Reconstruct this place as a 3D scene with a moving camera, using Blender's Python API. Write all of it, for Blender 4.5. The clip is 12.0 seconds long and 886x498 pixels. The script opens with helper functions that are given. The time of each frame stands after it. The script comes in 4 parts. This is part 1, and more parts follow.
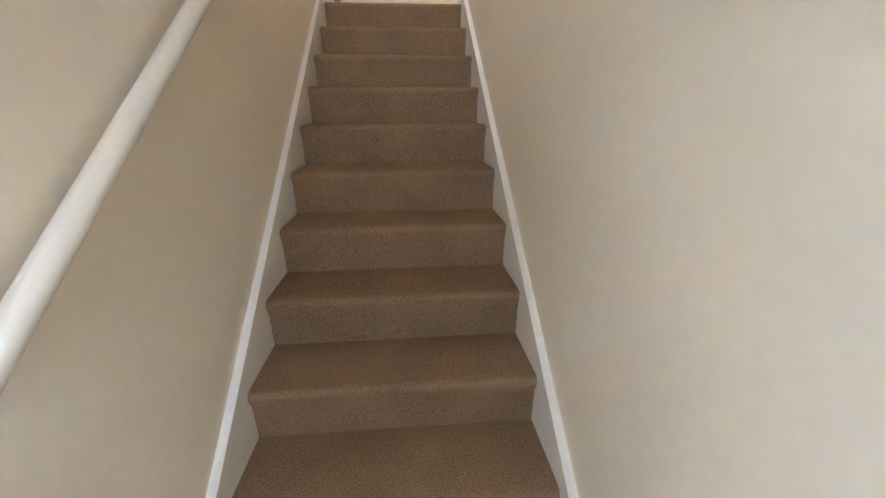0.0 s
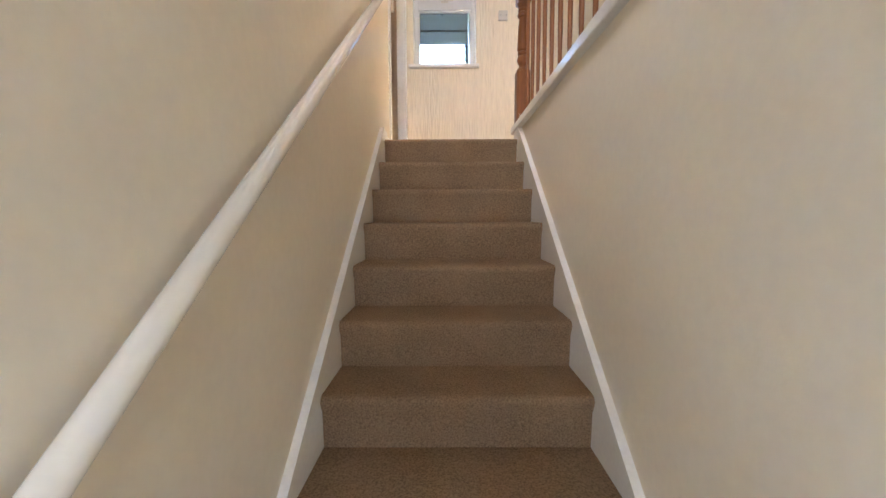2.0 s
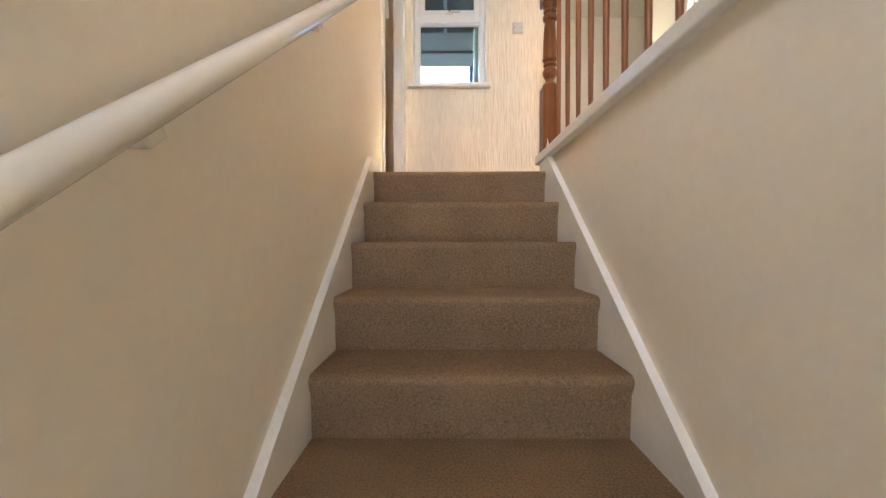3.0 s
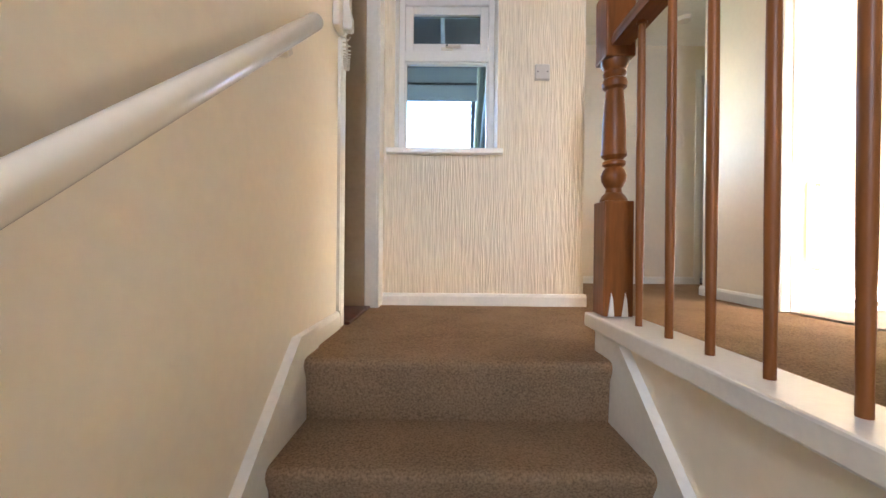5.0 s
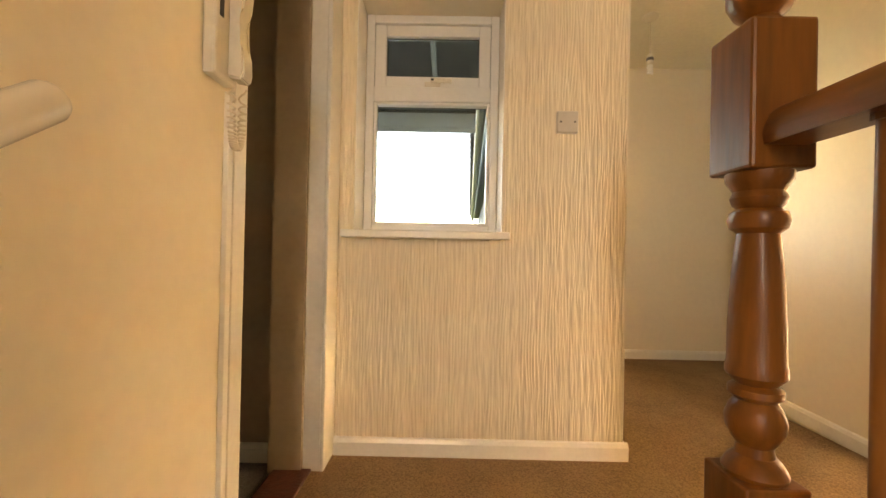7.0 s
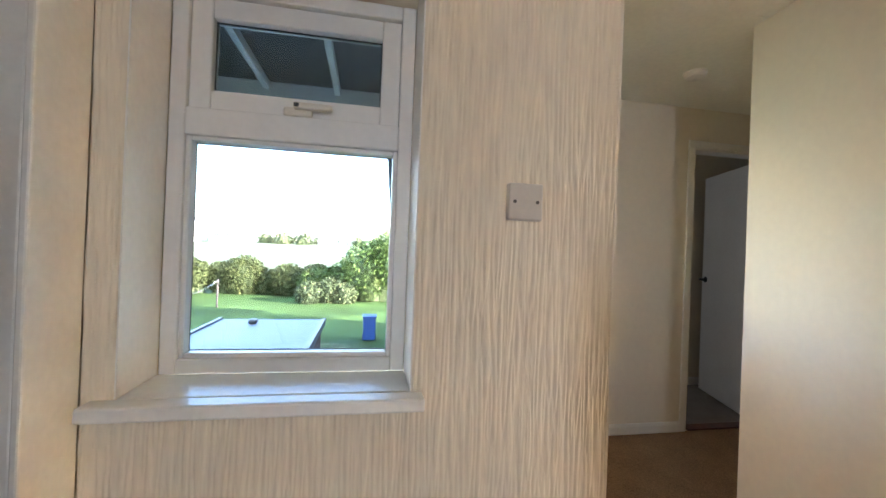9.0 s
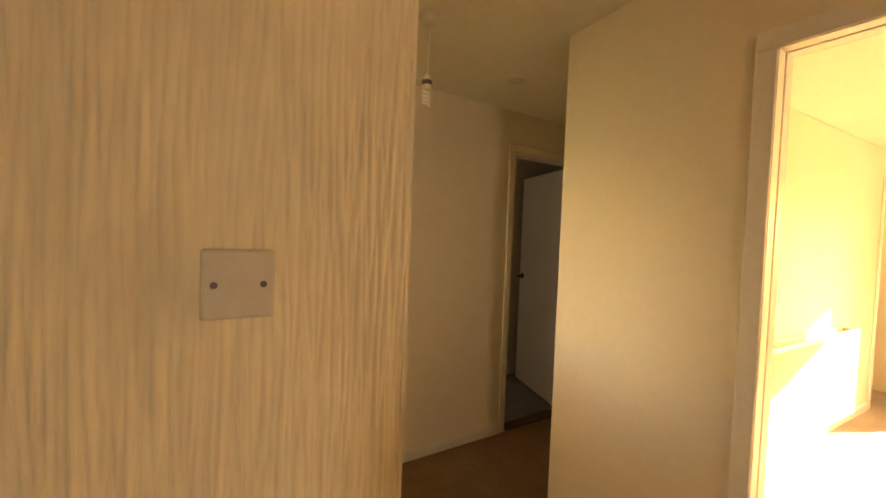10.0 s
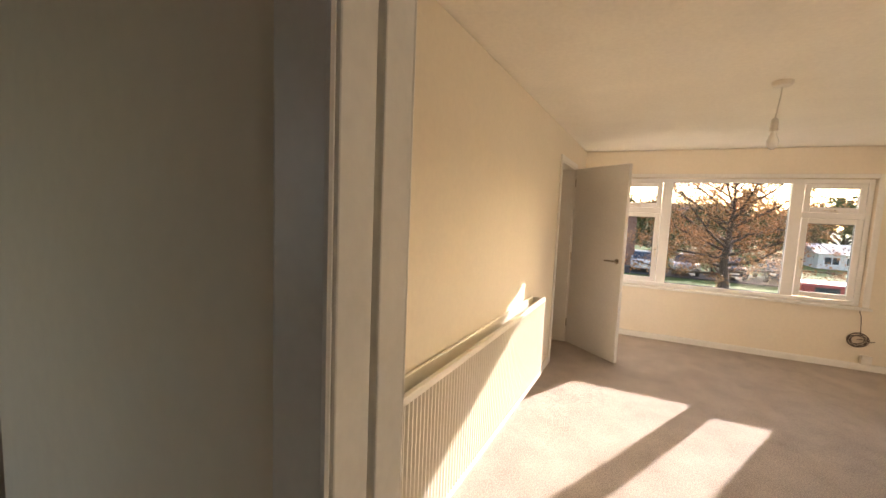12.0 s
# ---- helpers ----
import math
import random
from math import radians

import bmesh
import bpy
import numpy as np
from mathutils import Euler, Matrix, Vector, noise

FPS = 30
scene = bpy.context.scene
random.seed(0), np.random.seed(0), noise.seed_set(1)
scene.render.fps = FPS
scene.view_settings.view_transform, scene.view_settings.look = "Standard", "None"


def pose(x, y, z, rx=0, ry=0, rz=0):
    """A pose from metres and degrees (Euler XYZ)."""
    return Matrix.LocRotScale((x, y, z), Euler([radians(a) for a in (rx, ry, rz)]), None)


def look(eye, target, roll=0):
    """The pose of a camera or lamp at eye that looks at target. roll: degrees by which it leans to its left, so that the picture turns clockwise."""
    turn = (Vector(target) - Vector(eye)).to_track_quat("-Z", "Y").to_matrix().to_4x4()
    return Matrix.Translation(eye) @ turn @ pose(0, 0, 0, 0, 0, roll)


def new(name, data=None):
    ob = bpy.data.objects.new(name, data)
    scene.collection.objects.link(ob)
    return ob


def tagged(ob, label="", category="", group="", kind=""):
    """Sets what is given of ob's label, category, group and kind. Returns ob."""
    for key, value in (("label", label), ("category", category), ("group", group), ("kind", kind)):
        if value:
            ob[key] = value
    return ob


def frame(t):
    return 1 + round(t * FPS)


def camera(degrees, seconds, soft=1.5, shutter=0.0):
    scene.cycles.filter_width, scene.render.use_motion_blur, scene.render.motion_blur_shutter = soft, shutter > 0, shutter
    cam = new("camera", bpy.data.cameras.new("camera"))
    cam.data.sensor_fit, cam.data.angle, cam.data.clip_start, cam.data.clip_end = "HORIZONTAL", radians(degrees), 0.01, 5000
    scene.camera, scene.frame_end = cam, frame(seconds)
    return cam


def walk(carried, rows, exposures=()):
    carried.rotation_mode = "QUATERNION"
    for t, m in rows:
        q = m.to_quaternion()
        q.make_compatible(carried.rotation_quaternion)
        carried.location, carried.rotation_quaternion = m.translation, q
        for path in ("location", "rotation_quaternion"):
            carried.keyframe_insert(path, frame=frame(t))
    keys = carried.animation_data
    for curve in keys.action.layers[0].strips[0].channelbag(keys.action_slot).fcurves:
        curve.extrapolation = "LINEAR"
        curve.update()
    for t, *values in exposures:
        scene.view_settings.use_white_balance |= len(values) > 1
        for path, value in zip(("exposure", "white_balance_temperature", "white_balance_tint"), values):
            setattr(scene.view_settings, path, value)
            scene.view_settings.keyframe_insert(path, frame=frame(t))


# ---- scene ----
cam = camera(95.5, 12.0)
PATH = [
    (0, (0.554, -3.065, 1.559), (0.714, -1.18, 0.908), -0.3),
    (0.5, (0.561, -3.063, 1.631), (0.646, -1.163, 1.011), -0.3),
    (1, (0.56, -3.073, 1.701), (0.637, -1.137, 1.208), 0.2),
    (1.5, (0.544, -3.008, 1.682), (0.568, -1.04, 1.329), -0.0),
    (2, (0.459, -2.783, 1.71), (0.445, -0.79, 1.55), -0.2),
    (2.5, (0.431, -2.489, 1.728), (0.41, -0.491, 1.637), -0.2),
    (3, (0.429, -2.111, 1.86), (0.41, -0.111, 1.831), -0.1),
    (3.5, (0.416, -1.852, 2.062), (0.404, 0.148, 2.06), 0.3),
    (5.5, (0.475, -0.99, 2.701), (0.467, 1.01, 2.687), 0.7),
    (6, (0.503, -0.83, 2.822), (0.495, 1.17, 2.802), 1.0),
    (6.5, (0.537, -0.636, 2.938), (0.522, 1.364, 2.926), 1.1),
    (8.3, (0.476, -0.05, 3.293), (0.591, 1.946, 3.359), 2.1),
    (8.5, (0.517, 0.04, 3.325), (0.689, 2.031, 3.38), 2.1),
    (9, (0.639, 0.225, 3.448), (1.01, 2.19, 3.454), 2.2),
    (9.5, (0.772, 0.445, 3.53), (1.406, 2.342, 3.494), 2.5),
    (10, (0.939, 0.554, 3.638), (2.02, 2.235, 3.568), 2.2),
    (10.5, (1.218, 0.647, 3.727), (2.639, 2.046, 3.569), 2.2),
    (11, (1.502, 0.71, 3.73), (3.106, 1.893, 3.562), 2.3),
    (11.5, (1.792, 0.798, 3.731), (3.511, 1.805, 3.554), 2.4),
    (12, (2.05, 0.819, 3.696), (3.859, 1.651, 3.508), 2.4),
]
EXPOSURES = [(0.0, 5.88, 6500, 22), (1.5, 5.9, 6600, 23), (2.5, 5.92, 6400, 23), (3.0, 6.0, 6600, 23), (3.5, 5.85, 6400, 23), (5.5, 5.75, 6000, 20), (6.0, 5.6, 8000, 22), (6.5, 5.35, 12500, 25), (8.5, 5.4, 6700, 21),
             (9.0, 5.05, 6300, 19), (9.5, 4.75, 9800, 22), (10.0, 4.5, 20000, 30), (10.5, 4.25, 13500, 27), (11.0, 3.6, 7600, 21), (11.5, 3.0, 6900, 21), (12.0, 2.65, 6900, 22)]
walk(cam, [(t, look(eye, target, roll)) for t, eye, target, roll in PATH], EXPOSURES)

# ---- light ----
SUN_TO = Vector((0.891, -0.454, 0.325)).normalized()
SUN_EL = math.asin(SUN_TO.z)
SUN_AZ = math.atan2(SUN_TO.x, SUN_TO.y)
world = bpy.data.worlds.new("sky")
scene.world = world
world.use_nodes = True
wn = world.node_tree.nodes
sky = wn.new("ShaderNodeTexSky")
sky.sky_type, sky.sun_disc = "NISHITA", False
sky.sun_elevation, sky.sun_rotation = SUN_EL, SUN_AZ
sky.air_density, sky.dust_density, sky.ozone_density = 1.0, 2.0, 1.0
world.node_tree.links.new(sky.outputs[0], wn["Background"].inputs[0])
wn["Background"].inputs[1].default_value = 0.15
sun = new("sun", bpy.data.lights.new("sun", "SUN"))
sun.data.energy, sun.data.angle, sun.data.color = 2.6, radians(0.6), (1.0, 0.96, 0.91)
sun.matrix_world = look(SUN_TO * 50, (0, 0, 0))
scene.cycles.diffuse_bounces, scene.cycles.max_bounces = 8, 14


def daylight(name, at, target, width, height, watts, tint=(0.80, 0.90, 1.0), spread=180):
    """An area lamp that stands in for light through a window or door opening."""
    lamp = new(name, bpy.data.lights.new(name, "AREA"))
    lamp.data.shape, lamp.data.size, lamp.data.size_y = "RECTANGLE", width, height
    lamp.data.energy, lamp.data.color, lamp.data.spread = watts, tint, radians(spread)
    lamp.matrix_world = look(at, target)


daylight("entrance_daylight", (0.34, -3.93, 1.45), (0.34, 0, 1.45), 0.38, 1.0, 0.23, (0.68, 0.84, 1.0))
# Added fill light, out of view, tilted and narrowed to brighten the landing.
daylight("landing_fill_light", (0.12, -3.30, 3.80), (0.9, 1.1, 3.2), 0.5, 1.0, 0.38, spread=95)
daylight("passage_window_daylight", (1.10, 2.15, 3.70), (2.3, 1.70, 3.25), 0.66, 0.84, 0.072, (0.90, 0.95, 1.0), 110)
# Fill light for living room and landing, in an added, unseen south window.
daylight("living_south_fill", (4.6, -3.03, 3.55), (4.6, 0, 3.4), 1.9, 1.1, 2.2, (1.0, 0.93, 0.82))
daylight("far_room_daylight", (1.23, 3.2, 3.6), (5, 3.2, 3.6), 0.5, 1.1, 0.08, (0.58, 0.77, 1.0))


# ---- materials ----
def link(nt, a, b):
    nt.links.new(a, b)


def material(name, base, rough=0.6, metal=0.0, spread=0.08, scale=6.0, fine=120.0, bump=0.1, bump_scale=90.0, spec=0.5,
             stretch=(1, 1, 1), grain=0.5, tint=None, islands=0.0, objects=0.0, coat=0.0):
    """A painted, woven or grained surface: colour that varies at a large and a fine scale, and a fine relief."""
    m = bpy.data.materials.new(name)
    m.use_nodes = True
    nt = m.node_tree
    b = nt.nodes["Principled BSDF"]
    b.inputs["Roughness"].default_value, b.inputs["Metallic"].default_value = rough, metal
    b.inputs["Specular IOR Level"].default_value = spec
    b.inputs["Coat Weight"].default_value = coat
    tc, mp = nt.nodes.new("ShaderNodeTexCoord"), nt.nodes.new("ShaderNodeMapping")
    mp.inputs["Scale"].default_value = stretch
    link(nt, tc.outputs["Object"], mp.inputs["Vector"])
    n1, n2 = nt.nodes.new("ShaderNodeTexNoise"), nt.nodes.new("ShaderNodeTexNoise")
    n1.inputs["Scale"].default_value, n1.inputs["Detail"].default_value = scale, 4
    n2.inputs["Scale"].default_value, n2.inputs["Detail"].default_value = fine, 3
    for n in (n1, n2):
        link(nt, mp.outputs[0], n.inputs["Vector"])
    mix = nt.nodes.new("ShaderNodeMix")
    mix.data_type = "FLOAT"
    mix.inputs[0].default_value = grain
    link(nt, n1.outputs["Fac"], mix.inputs[2])
    link(nt, n2.outputs["Fac"], mix.inputs[3])
    value = mix.outputs[0]
    if islands or objects:
        src = nt.nodes.new("ShaderNodeNewGeometry" if islands else "ShaderNodeObjectInfo")
        ma = nt.nodes.new("ShaderNodeMath")
        ma.operation = "MULTIPLY_ADD"
        link(nt, src.outputs["Random Per Island" if islands else "Random"], ma.inputs[0])
        ma.inputs[1].default_value = islands or objects
        link(nt, value, ma.inputs[2])
        value = ma.outputs[0]
    ramp = nt.nodes.new("ShaderNodeValToRGB")
    lo = [max(0.0, c * (1 - 2.2 * spread)) for c in base]
    hi = [min(1.0, c * (1 + 2.2 * spread)) for c in (tint or base)]
    ramp.color_ramp.elements[0].position, ramp.color_ramp.elements[1].position = 0.28, 0.72 + (islands or objects)
    ramp.color_ramp.elements[0].color, ramp.color_ramp.elements[1].color = (*lo, 1), (*hi, 1)
    link(nt, value, ramp.inputs[0])
    link(nt, ramp.outputs[0], b.inputs["Base Color"])
    if bump:
        n3, bp = nt.nodes.new("ShaderNodeTexNoise"), nt.nodes.new("ShaderNodeBump")
        n3.inputs["Scale"].default_value, n3.inputs["Detail"].default_value = bump_scale, 3
        link(nt, mp.outputs[0], n3.inputs["Vector"])
        bp.inputs["Strength"].default_value, bp.inputs["Distance"].default_value = bump, 0.01
        link(nt, n3.outputs["Fac"], bp.inputs["Height"])
        link(nt, bp.outputs[0], b.inputs["Normal"])
    return m


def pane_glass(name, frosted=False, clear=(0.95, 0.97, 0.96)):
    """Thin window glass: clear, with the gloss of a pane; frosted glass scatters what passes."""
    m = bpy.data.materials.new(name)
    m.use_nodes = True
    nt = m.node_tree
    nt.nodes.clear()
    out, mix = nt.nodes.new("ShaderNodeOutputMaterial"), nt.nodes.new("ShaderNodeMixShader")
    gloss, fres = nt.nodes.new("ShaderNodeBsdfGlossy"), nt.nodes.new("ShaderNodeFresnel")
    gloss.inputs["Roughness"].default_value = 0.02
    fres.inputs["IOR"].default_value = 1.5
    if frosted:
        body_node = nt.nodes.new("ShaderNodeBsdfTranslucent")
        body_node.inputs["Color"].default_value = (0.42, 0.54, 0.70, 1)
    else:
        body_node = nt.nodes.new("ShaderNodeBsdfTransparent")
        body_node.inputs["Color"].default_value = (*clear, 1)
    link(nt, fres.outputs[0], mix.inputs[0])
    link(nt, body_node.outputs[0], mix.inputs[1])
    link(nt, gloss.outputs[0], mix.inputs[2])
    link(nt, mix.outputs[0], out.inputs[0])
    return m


WALL = material("cream_wall_paint", (0.805, 0.722, 0.580), 0.7, spread=0.018, scale=2.2, fine=35, bump=0.04, bump_scale=130, spec=0.3)
# Cream darkened to tan: the side room's shade is put into the colour.
TAN = material("tan_side_room_shade", (0.48, 0.37, 0.26), 0.75, spread=0.04, scale=2.2, fine=35, bump=0.05, bump_scale=130, spec=0.25)
PAPER = material("cream_corded_wallpaper", (0.80, 0.705, 0.545), 0.8, spread=0.06, scale=3, fine=60, bump=0.25, bump_scale=160, spec=0.25, stretch=(1, 1, 0.15))
CEIL = material("white_ceiling_paint", (0.84, 0.80, 0.70), 0.85, spread=0.03, scale=3, fine=40, bump=0.08, bump_scale=70, spec=0.2)
GLOSS = material("white_gloss_paint", (0.80, 0.77, 0.70), 0.28, spread=0.03, scale=5, fine=60, bump=0.05, bump_scale=40)
RAILP = material("cream_gloss_rail_paint", (0.78, 0.72, 0.61), 0.2, spread=0.012, scale=6, fine=40, bump=0.04, bump_scale=30)
UPVC = material("white_window_plastic", (0.80, 0.78, 0.74), 0.25, spread=0.02, scale=5, fine=50, bump=0.02)
LEAF = material("off_white_door_paint", (0.75, 0.72, 0.67), 0.4, spread=0.03, scale=3, fine=50, bump=0.06, bump_scale=50)
CARPET = material("brown_flecked_carpet", (0.345, 0.222, 0.125), 0.95, spread=0.22, scale=5, fine=170, grain=0.75, bump=0.9, bump_scale=420, spec=0.1)
CARPET2 = material("beige_flecked_carpet", (0.53, 0.46, 0.395), 0.95, spread=0.20, scale=4, fine=150, grain=0.7, bump=0.9, bump_scale=420, spec=0.1)
GREYCARPET = material("grey_carpet", (0.30, 0.27, 0.24), 0.95, spread=0.2, scale=5, fine=220, grain=0.7, bump=0.8, bump_scale=400, spec=0.1)
WOOD = material("varnished_mahogany", (0.205, 0.066, 0.014), 0.38, spec=0.3, spread=0.22, scale=9, fine=70, grain=0.4, stretch=(1, 1, 0.12), bump=0.1, bump_scale=50, coat=0.06)
RAILWOOD = material("varnished_rail_wood", (0.19, 0.062, 0.015), 0.34, spec=0.35, spread=0.22, scale=9, fine=70, grain=0.4, stretch=(1, 0.12, 1), bump=0.1, bump_scale=50, coat=0.06)
DOWEL = material("varnished_dowel_wood", (0.225, 0.078, 0.020), 0.40, spec=0.3, spread=0.2, scale=9, fine=70, grain=0.4, stretch=(1, 1, 0.12), bump=0.1, bump_scale=50)
STRIP = material("dark_red_threshold_wood", (0.10, 0.03, 0.018), 0.4, spread=0.25, scale=8, fine=50, bump=0.2)
PLASTIC = material("aged_white_plastic", (0.68, 0.62, 0.52), 0.35, spread=0.03, scale=20, fine=90, bump=0.02)
PLATE = material("grey_white_plate_plastic", (0.60, 0.55, 0.48), 0.35, spread=0.03, scale=20, fine=90, bump=0.02)
CHROME = material("satin_chrome", (0.55, 0.52, 0.48), 0.22, metal=1.0, spread=0.04, bump=0.0)
STEEL = material("dark_steel", (0.12, 0.11, 0.10), 0.4, metal=1.0, spread=0.1, bump=0.0)
BLACK = material("black_rubber", (0.02, 0.02, 0.02), 0.5, spread=0.1, bump=0.0)
ENAMEL = material("cream_radiator_enamel", (0.76, 0.72, 0.62), 0.3, spread=0.02, scale=5, fine=60, bump=0.02)
CABLE = material("brown_cable", (0.10, 0.065, 0.04), 0.45, spread=0.1, bump=0.0)
BULBGLASS = material("pearl_bulb_glass", (0.85, 0.83, 0.78), 0.15, spread=0.02, bump=0.0)
GLASS = pane_glass("window_glass")
FROST = pane_glass("frosted_glass", True)
# Grey tint added to the landing panes to dim the bright view outside.
DIMGLASS = pane_glass("dimmed_window_glass", clear=(0.60, 0.66, 0.70))
SOFFIT = material("dark_soffit_board", (0.038, 0.040, 0.046), 0.6, spread=0.15, scale=6, fine=40, bump=0.2)
FASCIA = material("weathered_white_board", (0.40, 0.43, 0.47), 0.5, spread=0.06, scale=4, fine=30, bump=0.1)
RENDER = material("pale_render", (0.62, 0.60, 0.55), 0.85, spread=0.06, scale=2, fine=60, bump=0.4, bump_scale=60)


def brickwork(name, brick, other, mortar):
    """Coursed bricks on an upright wall that runs along y."""
    m = material(name, brick, 0.85, spread=0.15, scale=3, fine=40, bump=0.3, bump_scale=40)
    nt = m.node_tree
    b = nt.nodes["Principled BSDF"]
    tc, sp, cb, tx = [nt.nodes.new(k) for k in ("ShaderNodeTexCoord", "ShaderNodeSeparateXYZ", "ShaderNodeCombineXYZ", "ShaderNodeTexBrick")]
    link(nt, tc.outputs["Object"], sp.inputs[0])
    link(nt, sp.outputs[1], cb.inputs[0])
    link(nt, sp.outputs[2], cb.inputs[1])
    link(nt, cb.outputs[0], tx.inputs["Vector"])
    for k, v in (("Color1", brick), ("Color2", other), ("Mortar", mortar)):
        tx.inputs[k].default_value = (*v, 1)
    for k, v in (("Scale", 1.0), ("Mortar Size", 0.012), ("Brick Width", 0.225), ("Row Height", 0.075)):
        tx.inputs[k].default_value = v
    link(nt, tx.outputs["Color"], b.inputs["Base Color"])
    bp = nt.nodes.new("ShaderNodeBump")
    bp.inputs["Strength"].default_value, bp.inputs["Distance"].default_value = 0.6, 0.008
    bp.invert = True
    link(nt, tx.outputs["Fac"], bp.inputs["Height"])
    link(nt, bp.outputs[0], b.inputs["Normal"])
    return m


WINGWALL = brickwork("dark_grey_brickwork", (0.11, 0.095, 0.10), (0.075, 0.068, 0.072), (0.19, 0.19, 0.20))
TILE = material("slate_grey_tile", (0.09, 0.09, 0.10), 0.6, spread=0.2, scale=5, fine=40, objects=0.3, bump=0.2)
BRICK = material("brown_brick", (0.20, 0.11, 0.075), 0.85, spread=0.2, scale=3, fine=40, bump=0.4, bump_scale=30)
FELT = material("pale_roof_felt", (0.24, 0.25, 0.26), 0.55, spread=0.06, scale=1.2, fine=60, bump=0.3, bump_scale=80)
GRASS = material("rough_grass", (0.032, 0.062, 0.016), 0.9, spread=0.3, scale=0.35, fine=9, tint=(0.068, 0.108, 0.027), bump=1.0, bump_scale=25, spec=0.1)
STUBBLE = material("pale_stubble", (0.17, 0.18, 0.10), 0.9, spread=0.12, scale=0.1, fine=2, bump=0.3, bump_scale=4, spec=0.1)
FOLIAGE = material("green_hedge_leaf", (0.038, 0.072, 0.013), 0.6, spread=0.3, scale=0.8, fine=8, tint=(0.09, 0.125, 0.026), islands=0.4, bump=0.0, spec=0.2)
AUTUMN = material("autumn_leaf", (0.10, 0.034, 0.016), 0.6, spread=0.3, scale=0.6, fine=5, tint=(0.42, 0.20, 0.085), islands=0.5, bump=0.0, spec=0.2)
DARKFOL = material("dark_tree_leaf", (0.03, 0.05, 0.02), 0.7, spread=0.3, scale=0.4, fine=4, tint=(0.09, 0.10, 0.04), islands=0.4, bump=0.0, spec=0.2)
BRUSH = material("dry_brushwood", (0.035, 0.045, 0.014), 0.8, spread=0.3, scale=0.7, fine=8, tint=(0.065, 0.07, 0.022), islands=0.4, bump=0.0, spec=0.1)
BARK = material("tree_bark", (0.07, 0.05, 0.038), 0.9, spread=0.25, scale=6, fine=30, bump=0.6, bump_scale=20)
ASPHALT = material("asphalt", (0.055, 0.055, 0.058), 0.85, spec=0.05, spread=0.15, scale=1, fine=60, bump=0.4, bump_scale=60)
REDPAINT = material("red_paint", (0.30, 0.035, 0.03), 0.4, spread=0.06, scale=2, fine=20, bump=0.05)
BLUEPLASTIC = material("blue_plastic", (0.04, 0.10, 0.28), 0.4, spread=0.06, bump=0.05)
DARKGLASS = material("dark_glass", (0.03, 0.04, 0.05), 0.08, spread=0.05, bump=0.0)
ROOFTILE = material("brown_roof_tile", (0.12, 0.085, 0.07), 0.8, spread=0.2, scale=2, fine=25, bump=0.5, bump_scale=12)
CARPAINT = material("silver_car_paint", (0.30, 0.31, 0.33), 0.3, metal=0.2, spread=0.03, bump=0.0, coat=0.5)
DARKCAR = material("dark_car_paint", (0.04, 0.045, 0.06), 0.25, metal=0.2, spread=0.03, bump=0.0, coat=0.5)
CANVAS = material("grey_tarpaulin", (0.05, 0.045, 0.042), 0.8, spread=0.12, scale=2, fine=20, bump=0.3, bump_scale=8)
ROPE = material("pale_rope", (0.5, 0.48, 0.42), 0.9, spread=0.1, bump=0.0)


# ---- mesh helpers ----
def box(bm, x0, x1, y0, y1, z0, z1, bevel=0.0, m=None):
    """One box in bm, its edges rounded by bevel."""
    verts = [bm.verts.new((x, y, z)) for z in (z0, z1) for y in (y0, y1) for x in (x0, x1)]
    faces = [(0, 2, 3, 1), (4, 5, 7, 6), (0, 1, 5, 4), (2, 6, 7, 3), (0, 4, 6, 2), (1, 3, 7, 5)]
    made = [bm.faces.new([verts[i] for i in f]) for f in faces]
    if bevel:
        edges = list({e for f in made for e in f.edges})
        got = bmesh.ops.bevel(bm, geom=edges, offset=bevel, segments=2, affect="EDGES", profile=0.5)
        verts = list({v for f in got["faces"] for v in f.verts} | {v for v in verts if v.is_valid})
    if m is not None:
        bmesh.ops.transform(bm, matrix=m, verts=verts)
    return verts


def prism(bm, points, a, b, place):
    """A closed outline, swept from a to b: place(u, v, w) gives the point of outline (u, v) at depth w."""
    lo, hi = [[bm.verts.new(place(u, v, w)) for u, v in points] for w in (a, b)]
    n = len(points)
    for i in range(n):
        bm.faces.new((lo[i], lo[(i + 1) % n], hi[(i + 1) % n], hi[i]))
    bm.faces.new(lo[::-1])
    bm.faces.new(hi)


def lathe(bm, profile, centre, axis="z", steps=24):
    """A turned solid: profile rows of (radius, height along the axis)."""
    rings = []
    for r, h in profile:
        ring = []
        for i in range(steps):
            a = 2 * math.pi * i / steps
            u, v = r * math.cos(a), r * math.sin(a)
            p = {"z": (u, v, h), "y": (u, h, v), "x": (h, u, v)}[axis]
            ring.append(bm.verts.new(Vector(centre) + Vector(p)))
        rings.append(ring)
    for a, b in zip(rings, rings[1:]):
        for i in range(steps):
            bm.faces.new((a[i], a[(i + 1) % steps], b[(i + 1) % steps], b[i]))
    bm.faces.new(rings[0][::-1])
    bm.faces.new(rings[-1])


